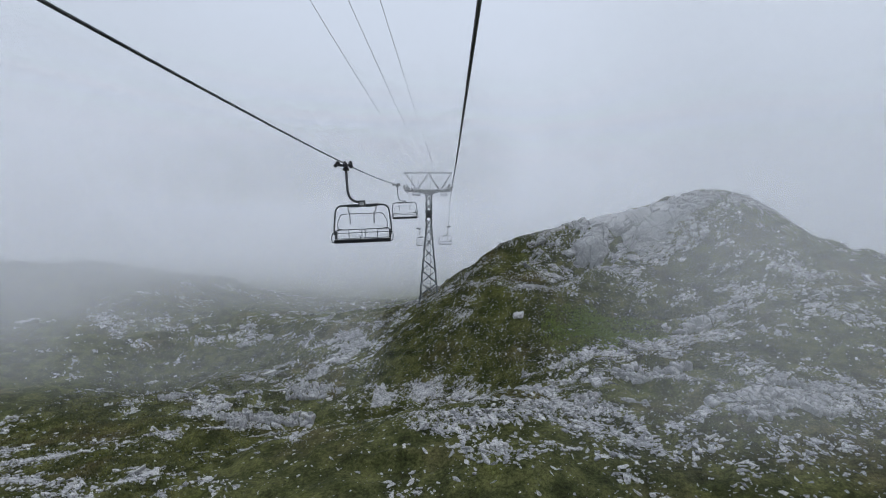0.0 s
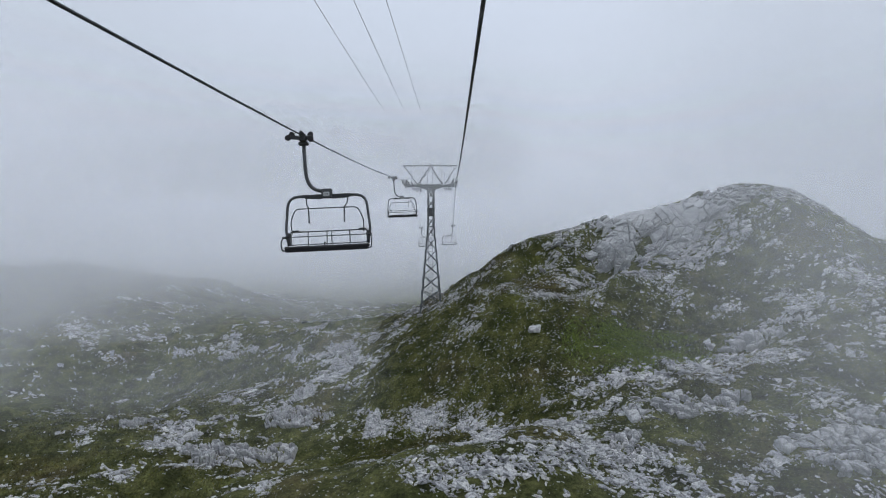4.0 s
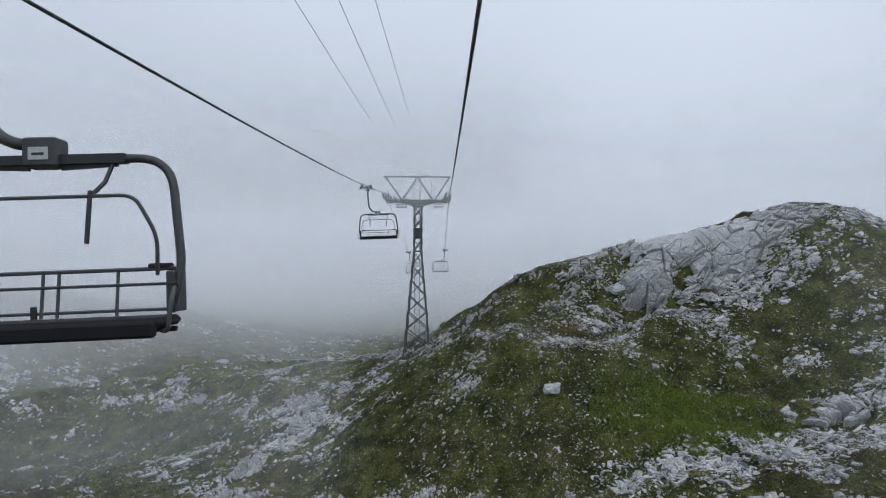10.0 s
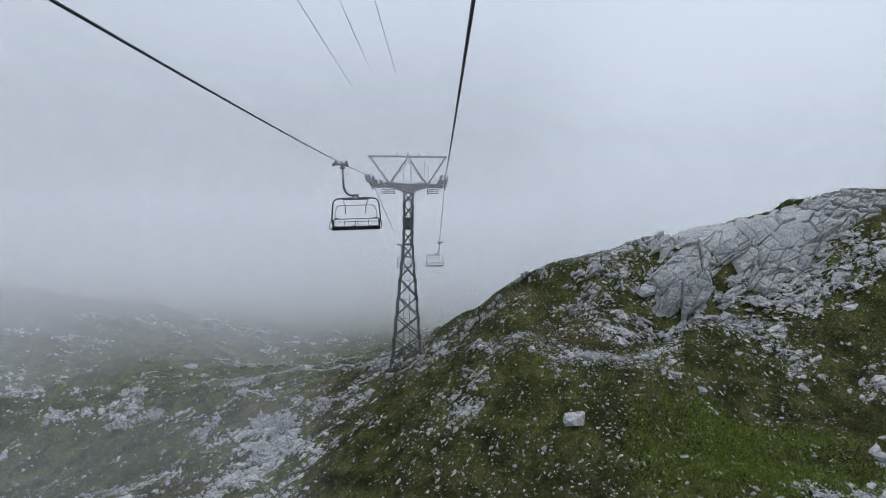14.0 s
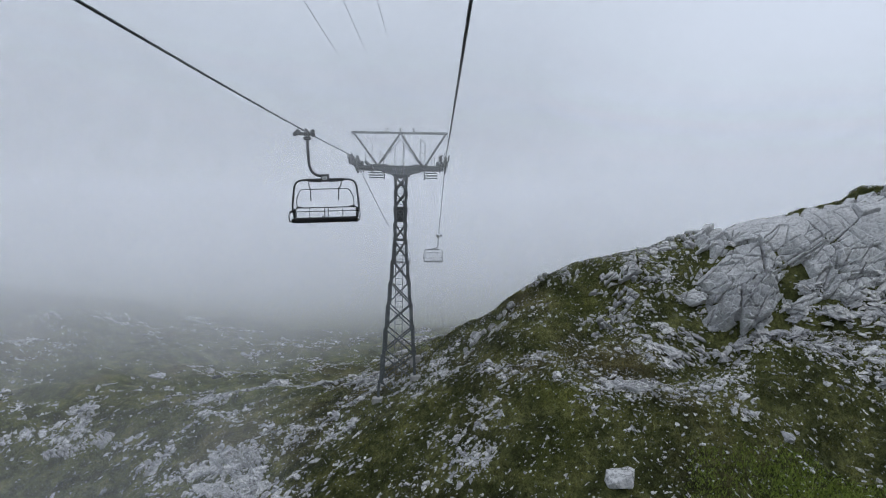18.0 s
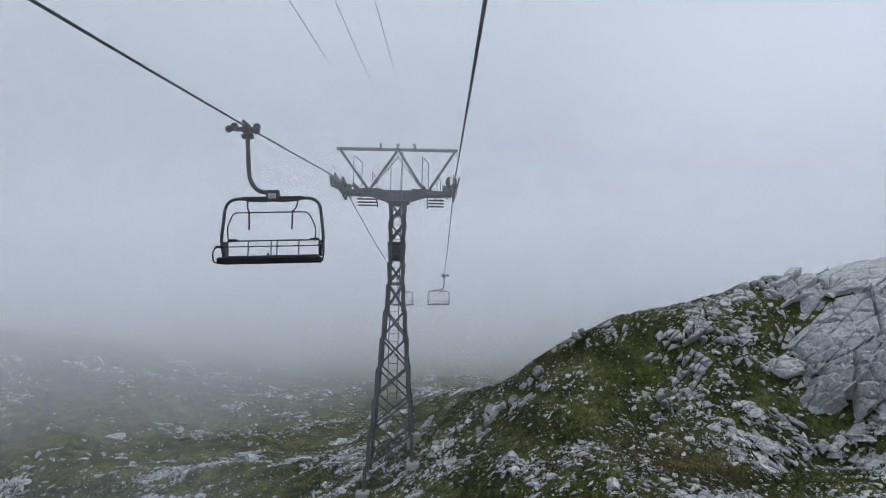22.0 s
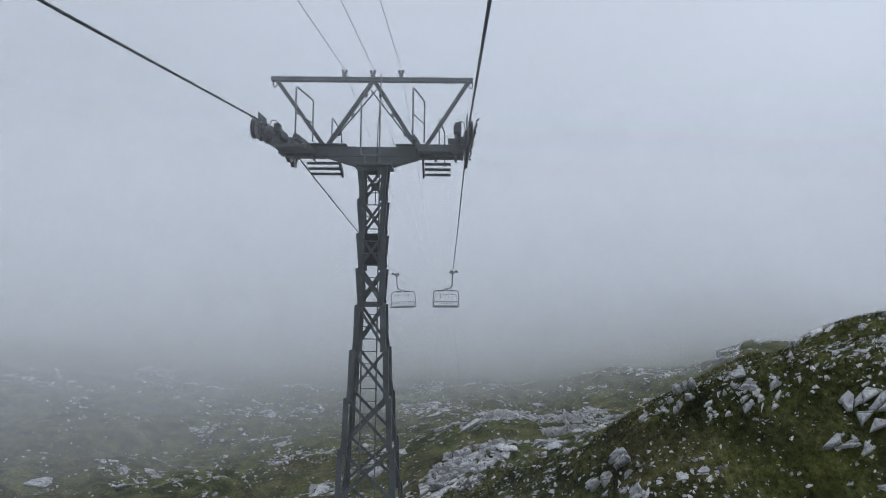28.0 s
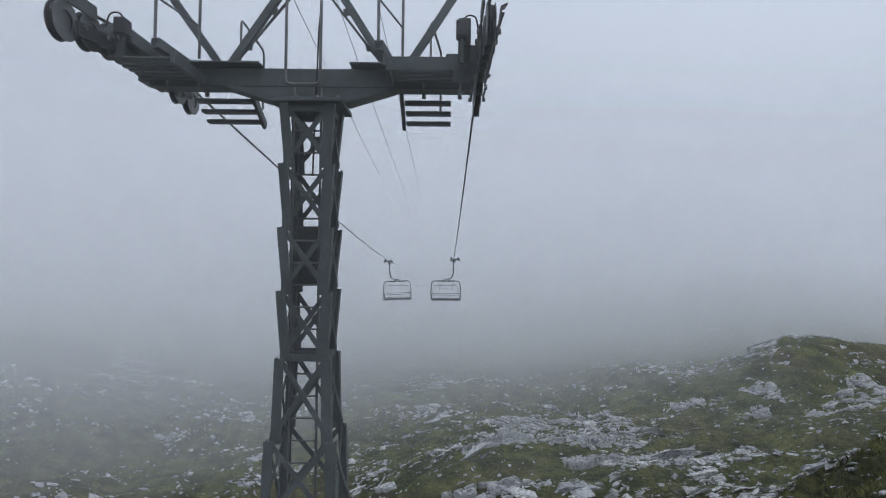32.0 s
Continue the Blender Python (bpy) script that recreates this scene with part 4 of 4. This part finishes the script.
def boulder(x, y, size, yaw, k, squash=1.0, label="pale grey limestone boulder lying in the grass", sink=0.1):
    ob = new("boulder", BIG[k % len(BIG)])
    tx, ty = slope_tilt(np.array(x), np.array(y))
    up = Vector((-float(tx) * 0.6, -float(ty) * 0.6, 1)).normalized()
    rot = up.to_track_quat("Z", "Y").to_matrix().to_4x4() @ Matrix.Rotation(yaw, 4, "Z")
    ob.matrix_world = Matrix.Translation((x, y, on_land(x, y) + size * (0.14 - sink) * squash)) @ rot @ Matrix.Diagonal((size, size, size * squash, 1))
    return tagged(ob, label, "boulder", "limestone boulders")


boulder(6.62, 48.05, 0.95, 0.3, 6, 0.8, "rounded pale boulder alone on the grassy slope")
boulder(12.5, 48.9, 0.52, 1.2, 5, 1.3, "small pale boulder alone in green turf")
rb = np.random.default_rng(5)
placed = 0
while placed < 290:
    x, y = rb.uniform(-26, 30), rb.uniform(26, 66)
    if rb.random() > float(stoniness(x, y)) ** 2 or (abs(x - TX) < 1.6 and abs(y - TY) < 1.6):
        continue
    big = 0.22 + 0.42 * rb.random() ** 2.2
    boulder(x, y, big, -0.45 + rb.normal(0, 0.5), int(rb.integers(0, 20)), 0.6 + 0.6 * rb.random())
    placed += 1


# ---- bedrock outcrops ----
def clip_poly(poly, n, d):
    """The part of a flat polygon where n . p <= d."""
    out = []
    for a, b in zip(poly, poly[1:] + poly[:1]):
        da, db = a[0] * n[0] + a[1] * n[1] - d, b[0] * n[0] + b[1] * n[1] - d
        if da <= 0:
            out.append(a)
        if da * db < 0:
            t = da / (da - db)
            out.append((a[0] + (b[0] - a[0]) * t, a[1] + (b[1] - a[1]) * t))
    return out


def split_rock(r, poly, want, joints, lift, lean, out, wild=0.9, step=1.0):
    """Splits a polygon along two sets of joints until its pieces are as small as wanted at their place."""
    cx, cy = sum(p[0] for p in poly) / len(poly), sum(p[1] for p in poly) / len(poly)
    area = abs(sum(a[0] * b[1] - b[0] * a[1] for a, b in zip(poly, poly[1:] + poly[:1]))) / 2
    if area < want(cx, cy) ** 2 * r.uniform(0.5, 1.5) or len(out) > 420:
        out.append((poly, lift, lean, math.sqrt(area)))
        return
    xs, ys = [p[0] for p in poly], [p[1] for p in poly]
    reach = []
    for j in joints:
        t = [p[0] * math.cos(j) + p[1] * math.sin(j) for p in poly]
        reach.append(max(t) - min(t))
    longer = 0 if reach[0] * 1.15 > reach[1] else 1
    ang = joints[longer if r.random() < 0.88 else 1 - longer] + r.normal(0, wild * 0.5)
    n = (math.cos(ang), math.sin(ang))
    d = n[0] * (cx + r.normal(0, 0.16) * (max(xs) - min(xs))) + n[1] * (cy + r.normal(0, 0.16) * (max(ys) - min(ys)))
    for sg in (1, -1):
        half = clip_poly(poly, (n[0] * sg, n[1] * sg), d * sg)
        if len(half) >= 3:
            k = min(math.sqrt(area), 1.6)
            split_rock(r, half, want, joints, lift + r.normal(0, 0.06) * k * step, (lean[0] * 0.75 + r.normal(0, 0.10) * step, lean[1] * 0.75 + r.normal(0, 0.10) * step), out, wild, step)


def fractured(name, label, x0, x1, y0, y1, size, seed, bulge, joints=(0.35, 1.9), gap=0.02, keep=0.95, plain=(), cliff=False, ragged=0.35, step=1.0, bevel=1.0, steep=1.0):
    """Bedrock split by joints into blocks; each block keeps some of the height and lean of the mass it broke from."""
    r = np.random.default_rng(seed)
    xc, yc, rx, ry = (x0 + x1) / 2, (y0 + y1) / 2, (x1 - x0) / 2, (y1 - y0) / 2

    def want(x, y):
        w = size * (0.7 + 0.7 * float(vnoise(x, y, 2.5, seed, 1.0)) ** 2)
        for px, py, pr, k in plain:
            if math.hypot(x - px, (y - py) * 1.5) < pr:
                w = size * k
        return w

    pieces = []
    split_rock(r, [(x0, y0 * steep), (x1, y0 * steep), (x1, y1 * steep), (x0, y1 * steep)], want, joints, 0.0, (0.0, 0.0), pieces, 0.9, step)
    pieces = [([(px, py / steep) for px, py in poly], lift, lean, w) for poly, lift, lean, w in pieces]
    base = empty(name, (xc, yc, on_land(xc, yc)), label, "rock outcrop")
    org = Vector(base.location)
    for poly, lift, lean, w in pieces:
        x, y = sum(p[0] for p in poly) / len(poly), sum(p[1] for p in poly) / len(poly)
        ex, ey = (x - xc) / rx, (y - yc) / ry
        rag = ragged * float(vnoise(x, y, 1.6, seed * 1.7, 4.0))
        if cliff:
            edge = ex ** 4 + abs(ey) ** 3 * 0.8 + rag
            swell = bulge * max(0.0, 1 - ex * ex) * max(0.0, 1 - abs(ey) ** 3)
        else:
            edge = ex * ex + ey * ey + rag
            swell = bulge * max(0.0, 1 - 0.75 * edge)
        if edge > 1 or r.random() > keep:
            continue
        rad = min(abs((b[0] - a[0]) * (a[1] - y) - (a[0] - x) * (b[1] - a[1])) / max(math.hypot(b[0] - a[0], b[1] - a[1]), 1e-4) for a, b in zip(poly, poly[1:] + poly[:1]))
        if rad < 0.04:
            continue
        gx_, gy_ = slope_tilt(np.array(x), np.array(y))
        nrm = Vector((-float(gx_) * 0.9, -float(gy_) * 0.9 - 0.2, 1)).normalized()
        top = swell + lift + 0.04
        ref = float(soft_land(x, y))
        bm = bmesh.new()
        rings = []
        for inset, drop in ((0.0, top + 0.45), (gap * 0.5, 0.10 * bevel), (gap + 0.02 * bevel, 0.03 * bevel), (gap + 0.08 * w * bevel, 0.0), (rad * 0.5, -0.01 * w), (rad * 0.8, -0.012 * w)):
            k = max(0.1, 1 - inset / rad)
            ring = []
            ends = list(zip(poly, poly[1:] + poly[:1]))
            for a, b in ends:
                for f in (0.0, 0.5):
                    px, py = x + (a[0] + (b[0] - a[0]) * f - x) * k, y + (a[1] + (b[1] - a[1]) * f - y) * k
                    flat = ref + float(gx_) * (px - x) + float(gy_) * (py - y)
                    q = Vector((px, py, 0.45 * float(soft_land(px, py)) + 0.55 * flat))
                    q += nrm * (top - drop + lean[0] * (px - x) + lean[1] * (py - y))
                    q += nrm * (0.16 * noise.noise(q * 0.9) + 0.022 * noise.noise(q * 3.3)) + Vector((1, 0.5, 0.2)) * (0.10 * noise.noise(q * 1.4 + Vector((7, 3, 1))) + 0.04 * noise.noise(q * 4.1))
                    ring.append(bm.verts.new(q - org))
            rings.append(ring)
        m = len(rings[0])
        for p, q in zip(rings, rings[1:]):
            for i in range(m):
                bm.faces.new((p[i], p[(i + 1) % m], q[(i + 1) % m], q[i]))
        bm.faces.new(rings[-1])
        bmesh.ops.triangulate(bm, faces=bm.faces)
        bmesh.ops.recalc_face_normals(bm, faces=bm.faces)
        part("rock_slab", bm, M_SLAB, base)
    return base


def cells(u, v, seed, jit=0.9):
    """Irregular cells: three random numbers of the cell at a place, how far its edge is, and a leaning plane of its own."""
    r = np.random.default_rng(seed)
    tab = r.random((64, 64, 5))
    iu, iv = np.floor(u).astype(int), np.floor(v).astype(int)
    f1, f2 = np.full(u.shape, 9.0), np.full(u.shape, 9.0)
    own, ru, rv = np.zeros(u.shape + (3,)), np.zeros(u.shape), np.zeros(u.shape)
    for du in (-1, 0, 1):
        for dv in (-1, 0, 1):
            c = tab[(iu + du) % 64, (iv + dv) % 64]
            qu, qv = u - (iu + du + 0.5 + jit * (c[..., 0] - 0.5)), v - (iv + dv + 0.5 + jit * (c[..., 1] - 0.5))
            d = np.hypot(qu, qv)
            near = d < f1
            f2 = np.where(near, f1, np.minimum(f2, d))
            own = np.where(near[..., None], c[..., 2:], own)
            ru, rv = np.where(near, qu, ru), np.where(near, qv, rv)
            f1 = np.where(near, d, f1)
    return own, f2 - f1, (own[..., 1] - 0.5) * ru + (own[..., 2] - 0.5) * rv


def cliff_face():
    """A smooth pale face with thin joints: large plates where it is plain, small broken ones round them, turf in its gaps."""
    base = empty("cliff", (19.0, 56.5, on_land(19.0, 56.5)), "pale smooth limestone cliff split by dark joints", "cliff")
    X, Y = np.meshgrid(np.linspace(11.2, 27.6, 340), np.linspace(54.2, 60.4, 240))
    ground = soft_land(X, Y)
    gx_, gy_ = slope_tilt(X, Y)
    blob = lambda cx, cy, rx, ry: np.exp(-((X - cx) / rx) ** 2 - ((Y - cy) / ry) ** 2)
    # plan measured along the slope, warped so that the joints run crooked
    wx, wy = vnoise(X, Y, 1.3, 5.0, 2.0), vnoise(X, Y, 1.1, 17.0, 8.0)
    U, V = X + 0.10 * wx + 0.03 * vnoise(X, Y, 0.4, 3.0, 3.0), 0.75 * ground + 0.9 * Y + 0.10 * wy + 0.03 * vnoise(X, Y, 0.4, 9.0, 1.0)
    c, sn = math.cos(0.6), math.sin(0.6)
    A, B = U * c + V * sn, -U * sn + V * c
    plain = np.clip(1.2 * blob(17.6, 57.8, 2.2, 1.0) + 1.2 * blob(21.2, 56.8, 1.8, 0.9) + 0.5 * blob(14.6, 56.3, 1.6, 0.9), 0, 1)
    broken = np.clip(1.1 - 1.35 * plain, 0, 1)
    big, be, bl = cells(A / 2.6, B / 1.7, 4)
    mid, me_, ml = cells(A / 1.15 + 9, B / 0.62, 5)
    tiny, te, tl = cells(A / 0.46, B / 0.30 + 5, 6)
    h = 0.16 * vnoise(X, Y, 2.6, 1.0, 6.0) + 0.03 * vnoise(X, Y, 0.7, 2.0, 2.0)
    h = h + 0.22 * (big[..., 0] - 0.5) + 0.50 * bl + broken * (0.26 * (mid[..., 0] - 0.5) + 0.36 * ml) + broken ** 2 * (0.08 * (tiny[..., 0] - 0.5) + 0.10 * tl)
    h = h - 0.34 * np.exp(-(be / 0.03) ** 2) - broken * 0.26 * np.exp(-(me_ / 0.06) ** 2) - broken ** 2 * 0.06 * np.exp(-(te / 0.10) ** 2)
    # sets of joints: each crack opens and closes along its length, and the rock on one side stands proud
    for turn, gap, proud, deep, where, sd in ((0.62, 1.25, 0.34, 0.20, 1.0, 3.0), (2.10, 1.90, 0.26, 0.14, 1.0, 11.0), (1.20, 0.55, 0.22, 0.12, np.clip(1.4 * blob(13.9, 56.3, 2.4, 1.3), 0, 1), 23.0), (0.45, 0.62, 0.14, 0.10, np.clip(blob(19.5, 57.4, 1.1, 1.6) + blob(14.2, 56.0, 1.8, 0.8), 0, 1), 37.0)):
        q = ((U - 19) * math.cos(turn) + (V - 84) * math.sin(turn)) / gap + 0.22 * vnoise(X, Y, 2.4, sd, 1.0)
        run = (-(U - 19) * math.sin(turn) + (V - 84) * math.cos(turn)) / 2.6
        k = np.floor(q)
        f = q - k
        near = np.minimum(f, 1 - f) * gap
        row = np.round(q)
        on = where * np.clip(0.45 + 1.5 * vnoise(run + 3.7 * row, 5.3 * row + sd, 1.0, sd, 2.0), 0, 1)
        h = h + 1.35 * proud * where * (f - 0.5) * np.clip(0.5 + vnoise(run, 4.1 * k, 1.3, sd, 7.0), 0, 1) - 1.7 * deep * on * np.exp(-(near / 0.045) ** 2)
    # leaning beds on the bulge at its lower end
    bulb = blob(14.3, 55.9, 1.8, 0.8)
    bed = (0.75 * X + 1.25 * Y + 0.4 * wx) / 0.66
    h = h + 0.55 * bulb + bulb * 0.16 * ((bed - np.floor(bed)) - 0.5) - 0.4 * blob(16.7, 55.9, 0.5, 0.6)
    ex, ey = (X - 19.2) / 7.2, (Y - 57.3 + 0.10 * np.clip(X - 20, 0, 9)) / 2.15
    edge = ex ** 4 + 0.85 * np.abs(ey) ** 3 + 0.38 * vnoise(X, Y, 1.7, 31.0, 4.0) + 0.25 * vnoise(X, Y, 0.6, 13.0, 4.0)
    edge = edge + broken * 0.30 * (big[..., 1] > 0.72) + broken * 0.6 * (mid[..., 1] > 0.86) - 0.8 * plain + 0.9 * blob(19.5, 57.6, 0.45, 0.8) + 0.5 * blob(24, 55.0, 1.5, 0.6)
    cover = np.clip((0.95 - edge) * 2.6, 0, 1)
    h = cover * (0.32 + h * np.sqrt(cover)) - 0.22 * (1 - cover) - 0.10
    ln = np.sqrt(1 + 0.8 * gx_ ** 2 + (0.9 * gy_ + 0.2) ** 2)
    P = (X - h * 0.9 * gx_ / ln, Y - h * (0.9 * gy_ + 0.2) / ln, ground + h / ln)
    me = grid_mesh("rock_face", P[0] - base.location.x, P[1] - base.location.y, P[2] - base.location.z, M_CLIFF)
    me.shade_flat()
    ob = new("rock_face", me)
    ob.parent = base
    return base


cliff_face()
fractured("outcrop", "broken limestone blocks beside the cliff top", 22.8, 27.0, 55.6, 58.6, 0.5, 72, 0.35, (0.75, 2.25), 0.02, 0.7, ragged=0.8, step=0.5, bevel=0.6, steep=1.7)
fractured("outcrop", "broken line of limestone blocks on the hillside", 8.6, 13.4, 55.7, 57.5, 0.34, 81, 0.05, (0.6, 2.0), 0.015, 0.6, ragged=0.9, step=0.4, bevel=0.6, steep=2.2)
fractured("outcrop", "jagged limestone blocks at the shoulder of the hill", 2.2, 4.7, 57.5, 59.7, 0.30, 82, 0.08, (0.9, 2.4), 0.02, 0.75, ragged=0.9, step=0.5, bevel=0.7, steep=1.6)
fractured("outcrop", "low pale rock ledge in the turf", 7.2, 9.9, 50.6, 52.2, 0.34, 83, 0.14, (0.2, 1.8), 0.025, 0.7, ragged=0.9, step=0.7)
fractured("outcrop", "wide flat limestone pavement split by joints", 14.0, 22.5, 30.6, 34.2, 0.60, 84, 0.22, (0.3, 1.7), 0.03, 0.75, ragged=0.9, step=0.7)
fractured("outcrop", "grey weathered limestone ledge", -17, -9.5, 42.2, 45.4, 0.42, 85, 0.25, (0.5, 2.0), 0.03, 0.8, ragged=0.7)
fractured("outcrop", "cracked limestone blocks below the crest", 7.3, 10.5, 56.8, 57.9, 0.36, 86, 0.10, (0.75, 2.15), 0.012, 0.9, ragged=0.9, step=0.6, bevel=0.5, steep=1.5)
fractured("outcrop", "loose limestone blocks under a cracked slab", 7.3, 9.6, 55.8, 56.7, 0.27, 99, 0.06, (0.4, 1.8), 0.02, 0.5, ragged=0.9, step=0.7, bevel=0.7, steep=2.0)
fractured("outcrop", "row of small limestone blocks in the grass", 5.0, 6.5, 58.6, 59.5, 0.24, 87, 0.05, (0.2, 1.6), 0.02, 0.8, ragged=0.8, step=0.5, bevel=0.7, steep=1.5)
fractured("outcrop", "row of small limestone blocks in the grass", 6.3, 7.9, 57.9, 58.7, 0.26, 98, 0.05, (0.3, 1.7), 0.02, 0.8, ragged=0.8, step=0.5, bevel=0.7, steep=1.7)
fractured("outcrop", "flat pale slabs lying along the crest", 10.0, 14.6, 57.8, 59.3, 0.36, 97, 0.05, (0.3, 1.8), 0.03, 0.65, ragged=0.9, step=0.6, bevel=0.6)
fractured("outcrop", "pale limestone hump on the valley side", -12.8, -9.3, 47.4, 49.8, 0.36, 88, 0.3, (0.7, 2.2), 0.03, 0.8, ragged=0.8, step=0.8)
fractured("outcrop", "grey limestone ledge in the hollow", 6, 12.5, 33.2, 35.8, 0.36, 89, 0.2, (0.5, 1.9), 0.03, 0.8, ragged=0.7)
fractured("outcrop", "pale limestone ribs in the hollow", 10, 17, 37.0, 39.4, 0.5, 94, 0.3, (0.4, 1.8), 0.03, 0.7, ragged=0.9)
fractured("outcrop", "limestone ribs on the grassy slope", 17, 24, 44.0, 46.4, 0.55, 95, 0.3, (0.4, 1.8), 0.03, 0.7, ragged=0.9)
fractured("outcrop", "far pale limestone ledge beyond the tower", 3.2, 8.6, 90.6, 94.6, 0.48, 90, 0.16, (0.5, 1.9), 0.03, 0.75, ragged=0.9, step=0.6, bevel=0.7)
fractured("outcrop", "pale limestone ledge beyond the tower", -0.5, 4.5, 72.3, 75.7, 0.4, 91, 0.10, (0.5, 2.0), 0.025, 0.75, ragged=0.9, step=0.6, bevel=0.7)
fractured("outcrop", "far limestone ribs among grass", 7.5, 14, 86.5, 90.5, 0.5, 96, 0.12, (0.4, 1.8), 0.03, 0.7, ragged=1.0, step=0.6, bevel=0.7)
fractured("outcrop", "far rocky knoll of pale limestone", 21.5, 31.5, 89.6, 96.4, 0.5, 92, 0.16, (0.4, 1.8), 0.03, 0.7, ragged=0.9, step=0.7, bevel=0.7)


rk = np.random.default_rng(77)
for area, count, grain, words in (((-24, -6, 36, 66), 8, 0.32, "low grey limestone rib on the valley side"), ((-8, 30, 68, 98), 9, 0.4, "far pale limestone rib among the grass"), ((1, 24, 30, 42), 3, 0.42, "weathered limestone rib in the stony hollow")):
    k = 0
    while k < count:
        x, y = rk.uniform(area[0], area[1]), rk.uniform(area[2], area[3])
        if rk.random() > float(stoniness(x, y)) ** 1.5 or (abs(x - TX) < 4 and abs(y - TY) < 3.5):
            continue
        w, d = rk.uniform(0.7, 1.9) * (1 + grain), rk.uniform(0.5, 0.9) * (1 + grain)
        fractured("outcrop", words, x - w, x + w, y - d, y + d, grain, 200 + int(rk.integers(0, 9000)), 0.14, (rk.uniform(0.2, 0.8), rk.uniform(1.6, 2.3)), 0.03, 0.8, ragged=1.1, step=0.6)
        k += 1


# ---- grass ----
def scatter_grass(name, count, x0, x1, y0, y1, hmin, hmax, label, seed, mat=None, round_patch=False):
    r = np.random.default_rng(seed)
    x, y = r.uniform(x0, x1, count), r.uniform(y0, y1, count)
    ok = r.random(count) > stoniness(x, y) * 0.9
    if round_patch:
        e = ((x - (x0 + x1) / 2) / (x1 - x0)) ** 2 + ((y - (y0 + y1) / 2) / (y1 - y0)) ** 2
        ok = r.random(count) < np.clip(1.0 - 4.2 * e + 0.5 * vnoise(x, y, 1.3), 0, 1)
    x, y = x[ok], y[ok]
    m = len(x)
    z = land(x, y)
    h = r.uniform(hmin, hmax, m)
    V = np.empty((m, 5, 3))
    a = r.uniform(0, 2 * math.pi, m)
    lean = r.normal(0, 0.5, (m, 2)) * h[:, None]
    w = h * 0.16
    for k, (ang, up, out) in enumerate(((0, -0.1, 1), (2.1, -0.1, 1), (4.2, -0.1, 1), (1.0, 1.0, 1.6), (4.0, 0.8, 1.9))):
        V[:, k, 0] = x + np.cos(a + ang) * w * out + (lean[:, 0] if up > 0 else 0)
        V[:, k, 1] = y + np.sin(a + ang) * w * out + (lean[:, 1] if up > 0 else 0)
        V[:, k, 2] = z + h * up
    tri = np.array([[0, 1, 3], [1, 2, 4], [2, 0, 3], [0, 1, 4]])
    F = (tri[None] + (np.arange(m) * 5)[:, None, None]).reshape(-1, 3)
    me = bpy.data.meshes.new(name)
    me.from_pydata(V.reshape(-1, 3).tolist(), [], F.tolist())
    me.materials.append(mat or M_GRASS)
    return tagged(new(name, me), label, "grass", kind="stuff")


scatter_grass("grass", 210000, -6, 24, 38, 66, 0.04, 0.11, "short green and brown mountain grass", 21)
scatter_grass("valley_grass", 40000, -34, -12, 24, 70, 0.06, 0.18, "short dull green grass between the stones", 22)

LUSH, ln_, ll_, lb_ = material("lush_grass", 0.8)
lv = ramp(ln_, ll_, ln_.new("ShaderNodeNewGeometry").outputs["Random Per Island"], [(0.0, (0.125, 0.180, 0.024)), (1.0, (0.240, 0.310, 0.050))])
ll_.new(lv, lb_.inputs["Base Color"])
scatter_grass("lush_grass", 42000, 8.0, 18.0, 42.8, 49.0, 0.06, 0.14, "bright green patch of lush short grass", 24, LUSH, True)
